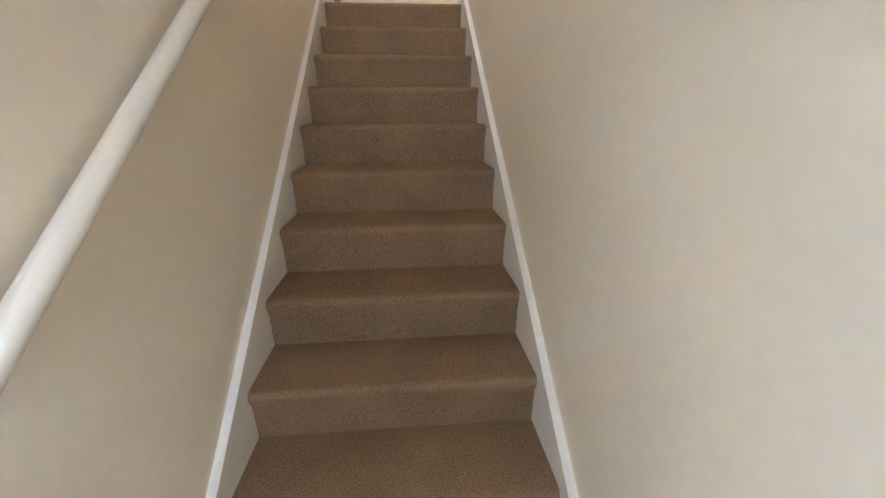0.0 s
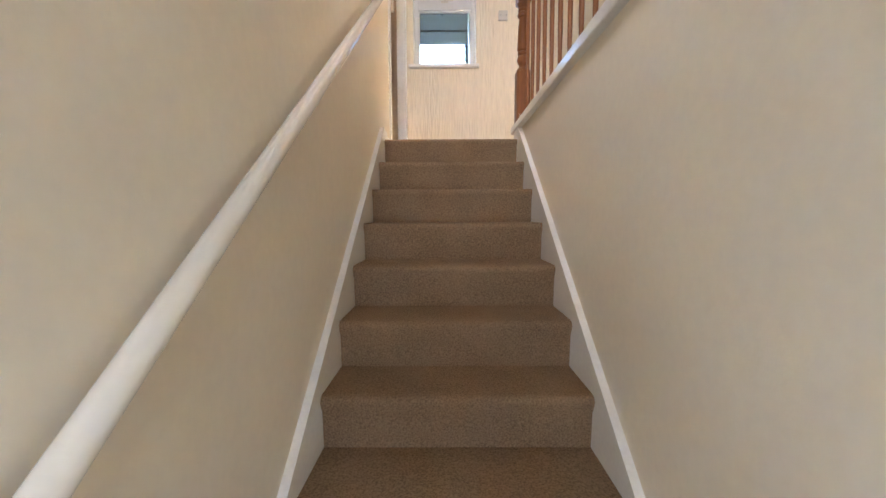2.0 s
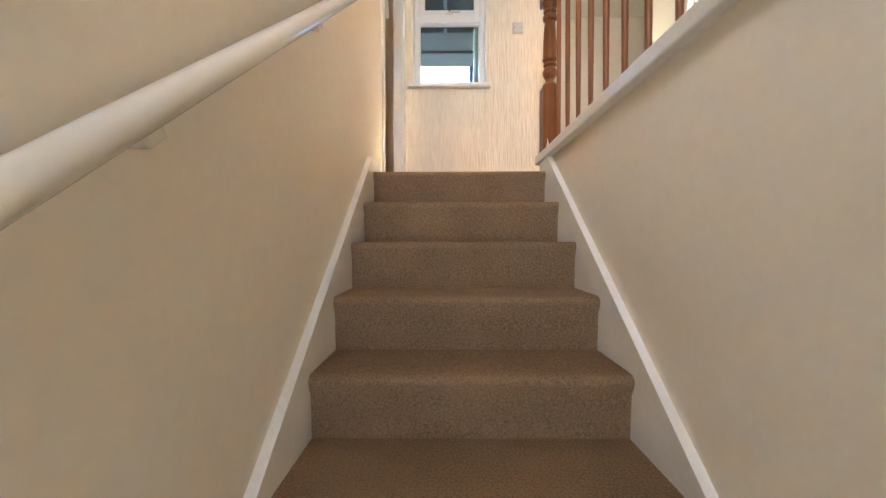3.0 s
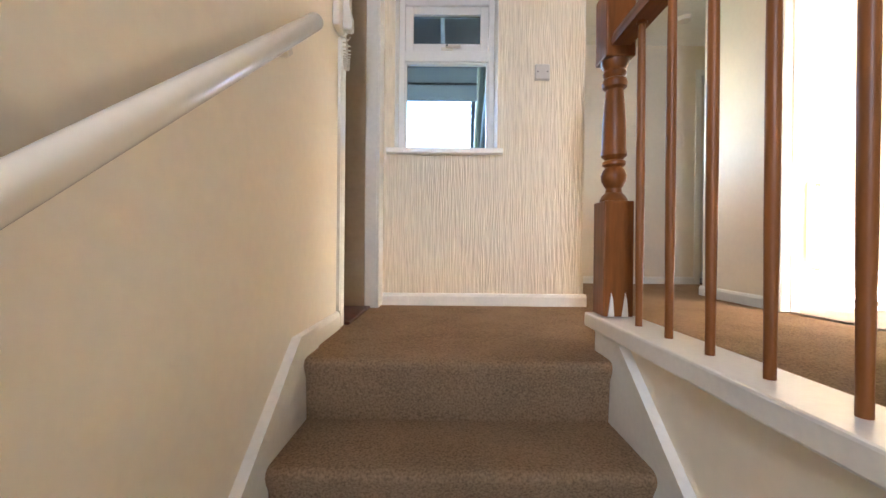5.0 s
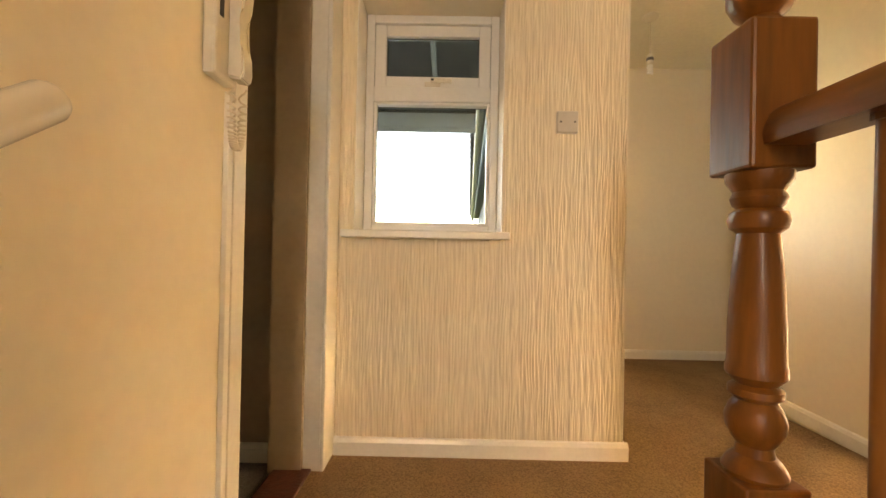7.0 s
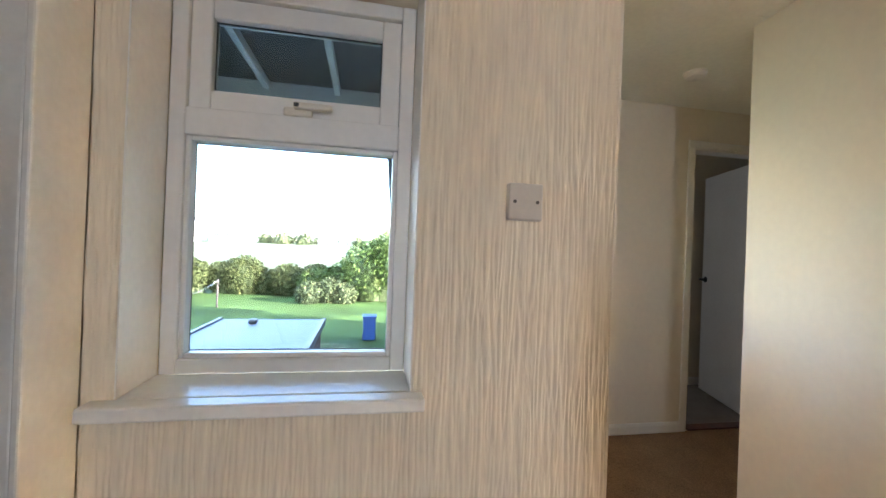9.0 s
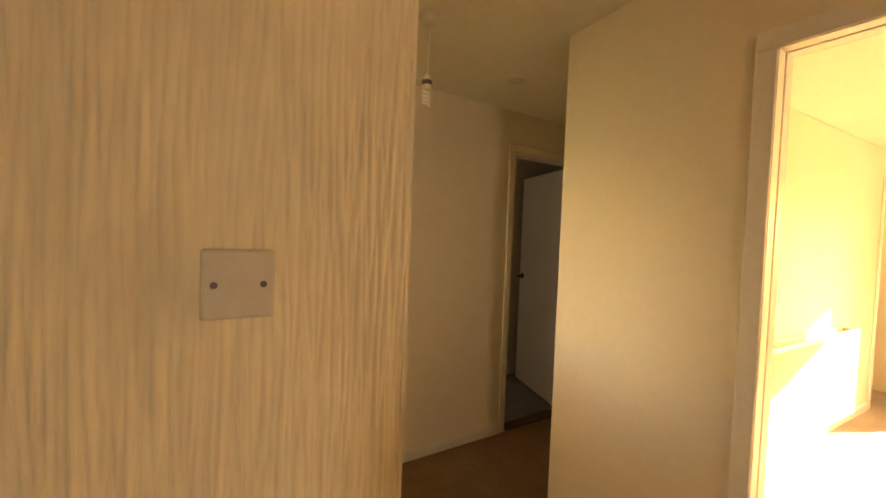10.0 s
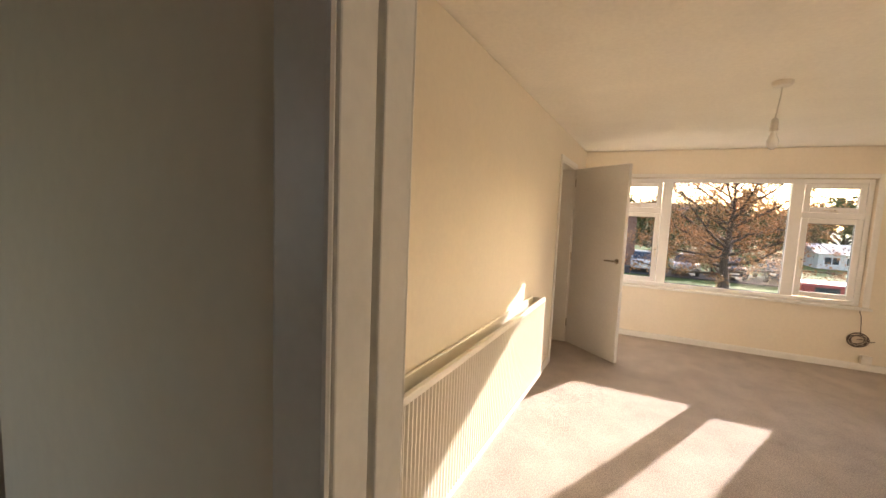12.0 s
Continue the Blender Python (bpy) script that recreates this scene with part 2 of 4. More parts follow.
def tube(bm, points, radius, steps=8, closed=False):
    """A round tube along points; radius may be a number or one for each point."""
    pts = [Vector(p) for p in points]
    rings = []
    for i, p in enumerate(pts):
        d = (pts[min(i + 1, len(pts) - 1)] - pts[max(i - 1, 0)]).normalized()
        side = d.cross(Vector((0, 0, 1)) if abs(d.z) < 0.95 else Vector((1, 0, 0))).normalized()
        up = side.cross(d)
        r = radius if isinstance(radius, (int, float)) else radius[i]
        rings.append([bm.verts.new(p + r * (math.cos(2 * math.pi * k / steps) * side + math.sin(2 * math.pi * k / steps) * up)) for k in range(steps)])
    for a, b in zip(rings, rings[1:]):
        for k in range(steps):
            bm.faces.new((a[k], a[(k + 1) % steps], b[(k + 1) % steps], b[k]))
    bm.faces.new(rings[0][::-1])
    bm.faces.new(rings[-1])


def mesh_object(name, bm, mat, smooth=False):
    bmesh.ops.recalc_face_normals(bm, faces=bm.faces[:])
    me = bpy.data.meshes.new(name)
    bm.to_mesh(me)
    bm.free()
    if smooth:
        me.shade_smooth()
        me.set_sharp_from_angle(angle=radians(35))
    me.materials.append(mat)
    return new(name, me)


def thing(name, at, label, category, group="", kind=""):
    """An Empty at a thing's base, which carries its parts."""
    ob = new(name)
    ob.location = at
    return tagged(ob, label, category, group, kind)


def part(name, bm, mat, parent, label="", smooth=False):
    """One mesh, built in world metres, under a thing or under a part of one."""
    ob = mesh_object(name, bm, mat, smooth)
    ob.parent = parent
    if parent.parent is None and parent.type == "EMPTY":
        ob.matrix_parent_inverse = Matrix.Translation(-Vector(parent.location))
    return tagged(ob, label)


def solid(name, bm, mat, label, category, group="", kind="", smooth=False):
    return tagged(mesh_object(name, bm, mat, smooth), label, category, group, kind)


def boxes(*rows, bevel=0.0):
    bm = bmesh.new()
    for r in rows:
        box(bm, *r, bevel=bevel)
    return bm


def structure(name, mat, label, category, *rows, bevel=0.0):
    return solid(name, boxes(*rows, bevel=bevel), mat, label, category, kind="structure")


def pierced(u0, u1, z0, z1, holes):
    """The rectangle u0..u1, z0..z1 less its holes (u0, u1, z0, z1), as rectangles."""
    us = sorted({u0, u1, *(h[0] for h in holes), *(h[1] for h in holes)})
    rows = []
    for a, b in zip(us, us[1:]):
        z = z0
        for h in sorted((h for h in holes if h[0] <= a and h[1] >= b), key=lambda h: h[2]):
            if h[2] > z:
                rows.append((a, b, z, h[2]))
            z = h[3]
        if z < z1:
            rows.append((a, b, z, z1))
    return rows


# ---- the plan ----
RISE, GOING, STEPS = 0.1865, 0.251, 12
L = RISE * STEPS          # upper floor
TOP = 4.52                # ceilings
XL, XR = 0.02, 0.97       # walls beside the stairs
YW = 1.13                 # papered wall with the landing window
XW = 2.27                 # wall with the living room doorway
YF = 2.70                 # wall at the end of the passage
XE = 7.55                 # living room's window wall
YS = -2.6                 # back of the landing
YD = -3.9                 # entrance wall
GROUND = -0.3
SLANT = -0.048


def yw(x):
    """The radiator wall, which is a little out of square."""
    return 1.58 + SLANT * (x - 3.5)


# ---- walls, floors, ceilings ----
LDOOR = (0.50, 0.99, L, 4.24)
# The high opening over the stair foot is added for the landing fill.
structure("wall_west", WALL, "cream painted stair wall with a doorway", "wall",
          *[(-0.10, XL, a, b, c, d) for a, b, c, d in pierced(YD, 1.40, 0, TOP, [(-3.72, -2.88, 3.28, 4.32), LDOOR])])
structure("wall_stair_east", WALL, "cream painted wall below the banister", "wall", (XR, XR + 0.08, YD, 0.195, 0, 2.306))
structure("wall_entrance", WALL, "cream painted wall at the foot of the stairs", "wall",
          *[(a, b, YD - 0.25, YD, c, d) for a, b, c, d in pierced(-0.10, XR + 0.08, 0, TOP, [(0.14, 0.54, 0.90, 2.0)])])
structure("wall_landing_south", WALL, "cream painted wall closing the landing", "wall",
          *[(a, b, YS - 0.1, YS, c, d) for a, b, c, d in pierced(XR + 0.08, XW, L, TOP, [])], (XR, XR + 0.08, YD, YS, 2.30, TOP))
HOLE = (0.158, 0.750, 3.10, 4.085)
structure("wall_window_core", WALL, "cream wall round the landing window", "wall",
          *[(a, b, YW + 0.006, 1.40, c, d) for a, b, c, d in pierced(XL, 1.237, GROUND, TOP, [HOLE])])
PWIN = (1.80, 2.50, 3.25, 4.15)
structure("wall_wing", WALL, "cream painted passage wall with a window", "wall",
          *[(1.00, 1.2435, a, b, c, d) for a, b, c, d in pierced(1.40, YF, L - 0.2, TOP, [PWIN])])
FDOOR = (2.877, 3.55, L, 4.250)
structure("wall_north", WALL, "cream painted wall at the passage end with a doorway", "wall",
          *[(a, b, YF, YF + 0.1, c, d) for a, b, c, d in pierced(1.2435, 5.4, L - 0.2, TOP, [FDOOR])])
WDOOR = (0.19, 1.018, L, 4.190)
LEAN_W = 0.085            # this wall, too, is a little out of square
bm = bmesh.new()
for a, b, c, d in pierced(-3.0, 1.772, L - 0.2, TOP, [WDOOR]):
    for v in box(bm, XW, XW + 0.09, a, b, c, d):
        v.co.x += LEAN_W * max(0.0, v.co.y - 1.005)
solid("wall_living_west", bm, WALL, "cream painted wall with the living room doorway", "wall", kind="structure")
bm = bmesh.new()
RDOOR = (6.06, 6.84, L, 4.24)
for a, b, c, d in pierced(XW + 0.09, XE, L - 0.2, TOP, [RDOOR]):
    for v in box(bm, a, b, 0, 0.14, c, d):
        v.co.y += yw(v.co.x)
solid("wall_living_north", bm, WALL, "peach cream painted wall behind the radiator", "wall", kind="structure")
structure("wall_passage_east", WALL, "cream painted wall closing the passage", "wall", (5.3, 5.4, 1.60, YF, L - 0.2, TOP), (6.9, 7.0, 1.60, 2.3, L - 0.2, TOP), (5.4, 7.0, 2.2, 2.3, L - 0.2, TOP))
LWIN = (-1.40, 1.05, 2.885, 4.20)
structure("wall_living_east", WALL, "cream painted wall with a wide window", "wall",
          *[(XE, XE + 0.27, a, b, c, d) for a, b, c, d in pierced(-3.0, 2.3, GROUND, TOP, [LWIN])])
# The opening in this unseen wall is added for the south fill.
structure("wall_living_south", WALL, "cream painted living room wall with an added, unseen window", "wall",
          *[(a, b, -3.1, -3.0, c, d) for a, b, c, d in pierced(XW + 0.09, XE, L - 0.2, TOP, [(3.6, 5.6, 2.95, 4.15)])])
KWIN = (-1.064, -0.472, 3.10, 4.085)
# These walls carry their shade in the tan colour.
structure("wall_side_room", TAN, "small side room walls, darkened to tan for shade", "wall",
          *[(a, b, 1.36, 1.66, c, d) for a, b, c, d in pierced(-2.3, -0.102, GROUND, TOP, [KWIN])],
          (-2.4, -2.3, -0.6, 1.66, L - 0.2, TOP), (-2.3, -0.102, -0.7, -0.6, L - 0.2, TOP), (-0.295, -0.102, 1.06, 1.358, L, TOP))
# Board added over the jamb end to hold the same shade colour.
structure("jamb_shade_side_room", TAN, "side room jamb board, darkened to tan for shade", "trim", (-0.099, 0.0215, 0.975, 0.9915, L + 0.001, 4.2175))
structure("wall_far_room", WALL, "pale walls of the room beyond the passage", "wall",
          (1.0, 5.4, 3.62, 3.72, L - 0.2, TOP), (5.3, 5.4, YF + 0.1, 3.62, L - 0.2, TOP),
          *[(1.0, 1.2435, a, b, c, d) for a, b, c, d in pierced(YF, 3.62, L - 0.2, TOP, [(2.95, 3.5, 3.0, 4.2)])])
structure("floor_hall", CARPET, "brown carpet at the foot of the stairs", "floor", (XL, XR, YD, -STEPS * GOING + 0.5, -0.1, 0.0))
bm = bmesh.new()
prism(bm, [(XL, 0.032), (XR, 0.032), (XR, 0.2), (XR + 0.082, 0.2), (XR + 0.082, YS), (XW, YS), (XW, WDOOR[0]), (XW + 0.055, WDOOR[0]), (XW + 0.055, WDOOR[1]), (XW, WDOOR[1]),
           (XW, 1.64), (5.3, 1.64), (5.3, YF), (1.2435, YF), (1.2435, YW), (XL, YW)], L - 0.12, L, lambda u, v, w: (u, v, w))
solid("floor_landing", bm, CARPET, "brown flecked carpet over landing and passage", "floor", kind="structure")
structure("floor_living", CARPET2, "beige flecked living room carpet", "floor", (XW + 0.055, XE, -3.0, 1.636, L - 0.14, L + 0.001), (5.4, 6.9, 1.62, 2.2, L - 0.14, L + 0.001))
structure("floor_side_room", GREYCARPET, "grey floor of the small side room", "floor", (-2.3, -0.05, -0.6, 1.36, L - 0.12, L))
structure("floor_far_room", GREYCARPET, "grey carpet in the far room", "floor", (1.2435, 5.3, YF + 0.06, 3.62, L - 0.12, L))
structure("ceiling", CEIL, "off-white painted ceiling", "ceiling", (-2.4, XW, YD, 3.72, TOP, TOP + 0.12), (XW, 5.4, 1.70, 3.72, TOP, TOP + 0.12))
structure("ceiling_living", CEIL, "off-white living room ceiling", "ceiling", (XW + 0.002, XE + 0.27, -3.1, 1.70, TOP + 0.004, TOP + 0.12), (5.41, XE + 0.27, 1.70, 2.3, TOP, TOP + 0.12))

# the corded paper: a relief of wavering vertical ridges
bm = bmesh.new()
PX0, PX1 = 0.0995, 1.243
for a, b, c, d in pierced(PX0, PX1, L, TOP, [HOLE]):
    nx, nz = max(2, int((b - a) / 0.0021)), max(2, int((d - c) / 0.022))
    rows = []
    for j in range(nz + 1):
        z = c + (d - c) * j / nz
        row = []
        for i in range(nx + 1):
            x = a + (b - a) * i / nx
            bend = 0.004 * noise.noise((x * 6, z * 5, 3.0))
            h = min(1.0, 2.6 * abs(noise.noise(((x + bend) * 84, z * 4.5, 0.0)))) + 0.35 * noise.noise((x * 190, z * 14, 9.0))
            row.append(bm.verts.new((x, YW - 0.0040 * h, z)))
        rows.append(row)
    for p, q in zip(rows, rows[1:]):
        for i in range(nx):
            bm.faces.new((p[i], p[i + 1], q[i + 1], q[i]))
bm.normal_update()
paper = solid("wall_paper_relief", bm, PAPER, "cream corded wallpaper with wavering vertical ridges", "wall", kind="structure", smooth=False)
paper.data.shade_smooth()
structure("wall_paper_corner", WALL, "painted corner bead of the papered wall", "trim", (1.237, 1.2435, YW - 0.004, 1.40, L, TOP))

# ---- skirting boards ----
SK = ((0, 0), (0.016, 0), (0.016, 0.052), (0.010, 0.066), (0.004, 0.070), (0, 0.070))


def skirting(name, ax, ay, bx, by, nx, ny, z=L):
    """A skirting board from a to b that stands out along the normal n."""
    bm = bmesh.new()
    d = Vector((bx - ax, by - ay, 0))
    n, o = Vector((nx, ny, 0)), Vector((ax, ay, z))
    prism(bm, SK, 0, 1, lambda u, v, w: o + d * w + n * u + Vector((0, 0, v)))
    return solid(name, bm, GLOSS, "white gloss painted skirting board", "baseboard", kind="structure")


skirting("baseboard_window", 0.0995, YW - 0.002, 1.260, YW - 0.002, 0, -1)
skirting("baseboard_passage_west", 1.244, YW + 0.002, 1.244, YF, 1, 0)
skirting("baseboard_north", 1.244, YF, 2.835, YF, 0, -1)
skirting("baseboard_living_west", XW + 0.004, 1.062, XW + 0.065, 1.786, -1, 0.085)
skirting("baseboard_passage_south", XW + 0.07, 1.776, 5.3, 1.64, 0.048, 1)
skirting("baseboard_landing_east", XW, YS, XW, 0.13, -1, 0)
skirting("baseboard_living_east", XE, -3.0, XE, yw(XE), -1, 0)
skirting("baseboard_living_north", 2.36, yw(2.36), 6.0, yw(6.0), -0.048, -1)
skirting("baseboard_living_south", 2.36, -3.0, XE, -3.0, 0, 1)
skirting("baseboard_side_room", -2.3, 1.36, -0.3, 1.36, 0, -1)
skirting("baseboard_side_nib", -0.295, 1.06, -0.05, 1.06, 0, -1)
skirting("baseboard_far_room", 1.2435, 3.62, 5.3, 3.62, 0, -1)
skirting("baseboard_landing_west", XL, 0.02, XL, 0.44, 1, 0)

# ---- staircase ----
stairs = thing("staircase", (0.5, -1.5, 0), "straight flight of brown carpeted stairs between white strings", "staircase", kind="structure")
for k in range(STEPS):
    y, z = -k * GOING, L - k * RISE
    out = [(y, z - 0.020), (y + 0.003, z - 0.010), (y + 0.010, z - 0.003), (y + 0.022, z), (y + GOING + 0.06, z), (y + GOING + 0.06, z - 0.02),
           (y + GOING + 0.02, z - RISE * 0.9), (y + 0.028, z - RISE - 0.015), (y + 0.018, z - 0.060), (y + 0.004, z - 0.034)]
    if k == 0:
        out[4:7] = [(0.032, z), (0.032, z - 0.1), (0.032, z - 0.15)]
    bm = bmesh.new()
    prism(bm, out, 0.044, 0.946, lambda u, v, w: (w, u, v))
    part("carpeted_step", bm, CARPET, stairs, smooth=True)
for name, x0, x1 in (("string", XL, 0.044), ("string", 0.946, XR)):
    bm = bmesh.new()
    s = RISE / GOING
    y0 = -STEPS * GOING - 0.05
    pts = [(y0, 0.0), (y0, max(0.0, L + y0 * s + 0.085)), (-0.03, L + 0.070), (0.14, L + 0.070), (0.14, L - 0.25), (0.0, L - 0.45), (y0 + 0.8, 0.0)]
    prism(bm, pts, x0, x1, lambda u, v, w: (w, u, v))
    string = part(name, bm, GLOSS, stairs, "white gloss painted stair string")
    bm = bmesh.new()
    xm = x1 if x0 < 0.5 else x0
    prism(bm, [(y0, L + y0 * s + 0.070), (y0, L + y0 * s + 0.090), (-0.03, L + 0.074), (-0.03, L + 0.054)], xm - 0.004, xm + 0.004, lambda u, v, w: (w, u, v))
    part("bead", bm, GLOSS, string)

# capping and banister
CX = 1.003
structure("banister_capping", GLOSS, "white gloss painted capping board under the balusters", "trim", (0.935, 1.075, YS, 0.215, 2.305, 2.352), bevel=0.006)
banister = thing("banister", (CX, 0.145, 2.352), "varnished mahogany landing banister with turned newel and plain round balusters", "banister")
NB = 2.352
bm = bmesh.new()
h = 0.047
box(bm, CX - h, CX + h, 0.145 - h, 0.145 + h, NB + 0.002, 2.722, bevel=0.004)
newel = part("newel_post", bm, WOOD, banister, "dark varnished turned newel post")
bm = bmesh.new()
lathe(bm, [(0.040, 2.718), (0.043, 2.728), (0.036, 2.742), (0.026, 2.752), (0.024, 2.766), (0.030, 2.774), (0.038, 2.790), (0.040, 2.806), (0.034, 2.824), (0.026, 2.834),
           (0.036, 2.842), (0.036, 2.852), (0.027, 2.858), (0.040, 2.872), (0.040, 2.884), (0.038, 2.890), (0.037, 2.95), (0.033, 3.03), (0.028, 3.080), (0.027, 3.086), (0.037, 3.094), (0.040, 3.106), (0.037, 3.118),
           (0.028, 3.124), (0.034, 3.130), (0.037, 3.140), (0.033, 3.150), (0.036, 3.156), (0.043, 3.166), (0.044, 3.180)], (CX, 0.145, 0))
part("turned_shaft", bm, WOOD, newel, smooth=True)
bm = bmesh.new()
box(bm, CX - h, CX + h, 0.145 - h, 0.145 + h, 3.178, 3.395, bevel=0.005)
part("top_block", bm, WOOD, newel)
bm = bmesh.new()
lathe(bm, [(0.030, 3.393), (0.034, 3.400), (0.026, 3.408), (0.022, 3.414), (0.036, 3.424), (0.046, 3.445), (0.046, 3.462), (0.036, 3.484), (0.018, 3.496), (0.004, 3.499)], (CX, 0.145, 0))
part("ball_finial", bm, WOOD, newel, smooth=True)
for dx in (-0.024, 0.020):
    bm = bmesh.new()
    prism(bm, [(dx - 0.010, NB + 0.003), (dx + 0.010, NB + 0.003), (dx + 0.006, NB + 0.055), (dx, NB + 0.078)], 0.145 - h - 0.0035, 0.145 - h + 0.004, lambda u, v, w: (CX + u, w, v))
    part("filler_patch", bm, GLOSS, newel, "white paint left in the notch of the newel")
bm = bmesh.new()
lathe(bm, [(0.006, 0.0), (0.006, 0.004)], (CX - 0.018, 0.145 - h - 0.0035, 3.225), axis="y", steps=12)
part("screw", bm, CHROME, newel)
RAILZ = 3.232
rail_out = [(-0.030, -0.022), (0.030, -0.022), (0.033, -0.006), (0.030, 0.004), (0.024, 0.020), (0.012, 0.030), (-0.012, 0.030), (-0.024, 0.020), (-0.030, 0.004), (-0.033, -0.006)]
bm = bmesh.new()
prism(bm, rail_out, YS, 0.145 - h - 0.001, lambda u, v, w: (CX + u, w, RAILZ + v))
part("handrail", bm, RAILWOOD, banister, "varnished moulded handrail", smooth=True)
for k in range(17):
    y = -0.035 - 0.153 * k
    bm = bmesh.new()
    lathe(bm, [(0.0095, NB - 0.01), (0.0095, NB + 0.05), (0.0112, NB + 0.25), (0.0118, 2.80), (0.0112, 3.05), (0.0095, RAILZ - 0.02)], (CX, y, 0), steps=14)
    bal = part("baluster", bm, DOWEL, banister, smooth=True)
    bm = bmesh.new()
    lathe(bm, [(0.0145, RAILZ - 0.030), (0.0145, RAILZ - 0.0225)], (CX, y, 0), steps=14)
    part("collar", bm, RAILWOOD, bal)

# painted wall handrail beside the stairs
wr = thing("wall_handrail", (0.075, -1.4, 2.1), "cream gloss painted round handrail fixed along the stair wall", "handrail")
ra, rb = Vector((0.062, -2.69, 3.212 - 2.672 * 0.741)), Vector((0.078, -0.018, 3.215))
bm = bmesh.new()
d = (rb - ra).normalized()
tube(bm, [ra, ra + d * 0.004, ra + d * 0.012, rb - d * 0.012, rb - d * 0.004, rb], [0.012, 0.018, 0.0215, 0.0235, 0.020, 0.013], steps=24)
part("rail", bm, RAILP, wr, smooth=True)
for f in (0.16, 0.40, 0.65, 0.93):
    p = ra.lerp(rb, f)
    bm = bmesh.new()
    box(bm, -0.057, -0.008, -0.02, 0.02, -0.046, -0.018, bevel=0.004, m=Matrix.Translation(p) @ Euler((math.atan(0.743), 0, 0)).to_matrix().to_4x4())
    br = part("bracket", bm, RAILP, wr)
    for s in (-0.012, 0.012):
        bm = bmesh.new()
        q = p + d * s + Vector((-0.009, 0, -0.028))
        lathe(bm, [(0.004, 0.0), (0.004, 0.003)], q, axis="x", steps=10)
        part("screw", bm, CHROME, br)

# ---- door frames ----
def frame_x(name, x0, x1, hole, sides, label, cat="door frame"):
    """Lining, stops and architraves of a doorway in a wall x0..x1; sides: where architraves go, -1 and/or 1."""
    a, b, z0, z1 = hole
    t = thing(name, ((x0 + x1) / 2, (a + b) / 2, z0), label, cat, kind="structure")
    e, w, k = 0.003, 0.052, 0.011
    k1, k2 = x0 + 0.040, x0 + 0.050
    for y0, y1, yg in ((a, a + 0.020, a + 0.002), (b - 0.020, b, b - 0.002)):
        part("lining", boxes((x0 - e, k1, y0, y1, z0 + 0.002, z1), bevel=0.002), GLOSS, t)
        part("lining", boxes((k2, x1 + e, y0, y1, z0 + 0.002, z1), bevel=0.002), GLOSS, t)
        part("rebate", boxes((k1 + 0.0002, k2 - 0.0002, min(yg, y0 if y0 == a else y1), max(yg, y0 if y0 == a else y1), z0 + 0.002, z1)), GLOSS, t)
    part("lining", boxes((x0 - e, k1, a + 0.0205, b - 0.0205, z1 - 0.020, z1), bevel=0.002), GLOSS, t)
    part("lining", boxes((k2, x1 + e, a + 0.0205, b - 0.0205, z1 - 0.020, z1), bevel=0.002), GLOSS, t)
    for s in sides:
        u0, u1 = (x0 - k, x0 - 0.0035) if s < 0 else (x1 + 0.0035, x1 + k)
        for y0, y1 in ((a - w + 0.019, a + 0.019), (b - 0.019, b + w - 0.019)):
            part("architrave", boxes((u0, u1, y0, y1, z0 + 0.001, z1 - 0.0195), bevel=0.004), GLOSS, t)
        part("architrave", boxes((u0, u1, a - w + 0.019, b + w - 0.019, z1 - 0.019, z1 + w - 0.019), bevel=0.004), GLOSS, t)
    return t


def frame_y(name, y0, y1, hole, sides, label, cat="door frame", bend=False):
    """The same in a wall y0..y1."""
    a, b, z0, z1 = hole
    t = thing(name, ((a + b) / 2, (y0 + y1) / 2, z0), label, cat, kind="structure")
    e, w, k = 0.003, 0.052, 0.016

    def put(nm, *r):
        bm = boxes(r, bevel=0.003)
        if bend:
            for v in bm.verts:
                v.co.y += yw(v.co.x)
        part(nm, bm, GLOSS, t)
    for u0, u1 in ((a, a + 0.024), (b - 0.024, b)):
        put("lining", u0, u1, y0 - e, y1 + e, z0 + 0.002, z1)
    put("lining", a + 0.0245, b - 0.0245, y0 - e, y1 + e, z1 - 0.024, z1)
    for s in sides:
        v0, v1 = (y0 - k, y0 - 0.0035) if s < 0 else (y1 + 0.0035, y1 + k)
        put("architrave", a - w + 0.012, a + 0.012, v0, v1, z0 + 0.001, z1 - 0.0125)
        put("architrave", b - 0.012, b + w - 0.012, v0, v1, z0 + 0.001, z1 - 0.0125)
        put("architrave", a - w + 0.012, b + w - 0.012, v0, v1, z1 - 0.012, z1 + w - 0.012)
    return t


frame_x("door_frame_living", XW, XW + 0.09, WDOOR, (-1, 1), "white painted door frame with stepped lining")
frame_y("door_frame_passage", YF, YF + 0.1, FDOOR, (-1,), "white painted door frame at the passage end")
frame_y("door_frame_corner", 0, 0.14, RDOOR, (-1,), "white painted door frame beside the radiator", bend=True)

# doorway to the side room: a slim near trim and a boxed far post
t = thing("door_frame_side", (0.02, 0.75, L), "white painted frame of the side room doorway", "door frame", kind="structure")
part("architrave", boxes((XL + 0.001, XL + 0.013, 0.456, 0.512, L + 0.001, 4.27), bevel=0.003), GLOSS, t)
part("lining", boxes((-0.104, XL - 0.002, 0.50, 0.516, L + 0.002, 4.24), bevel=0.002), GLOSS, t)
part("post", boxes((0.022, 0.0835, 0.992, 1.055, L + 0.001, 4.24), bevel=0.003), GLOSS, t)
part("architrave", boxes((0.084, 0.0985, 0.989, 1.128, L + 0.001, 4.30), bevel=0.004), GLOSS, t)
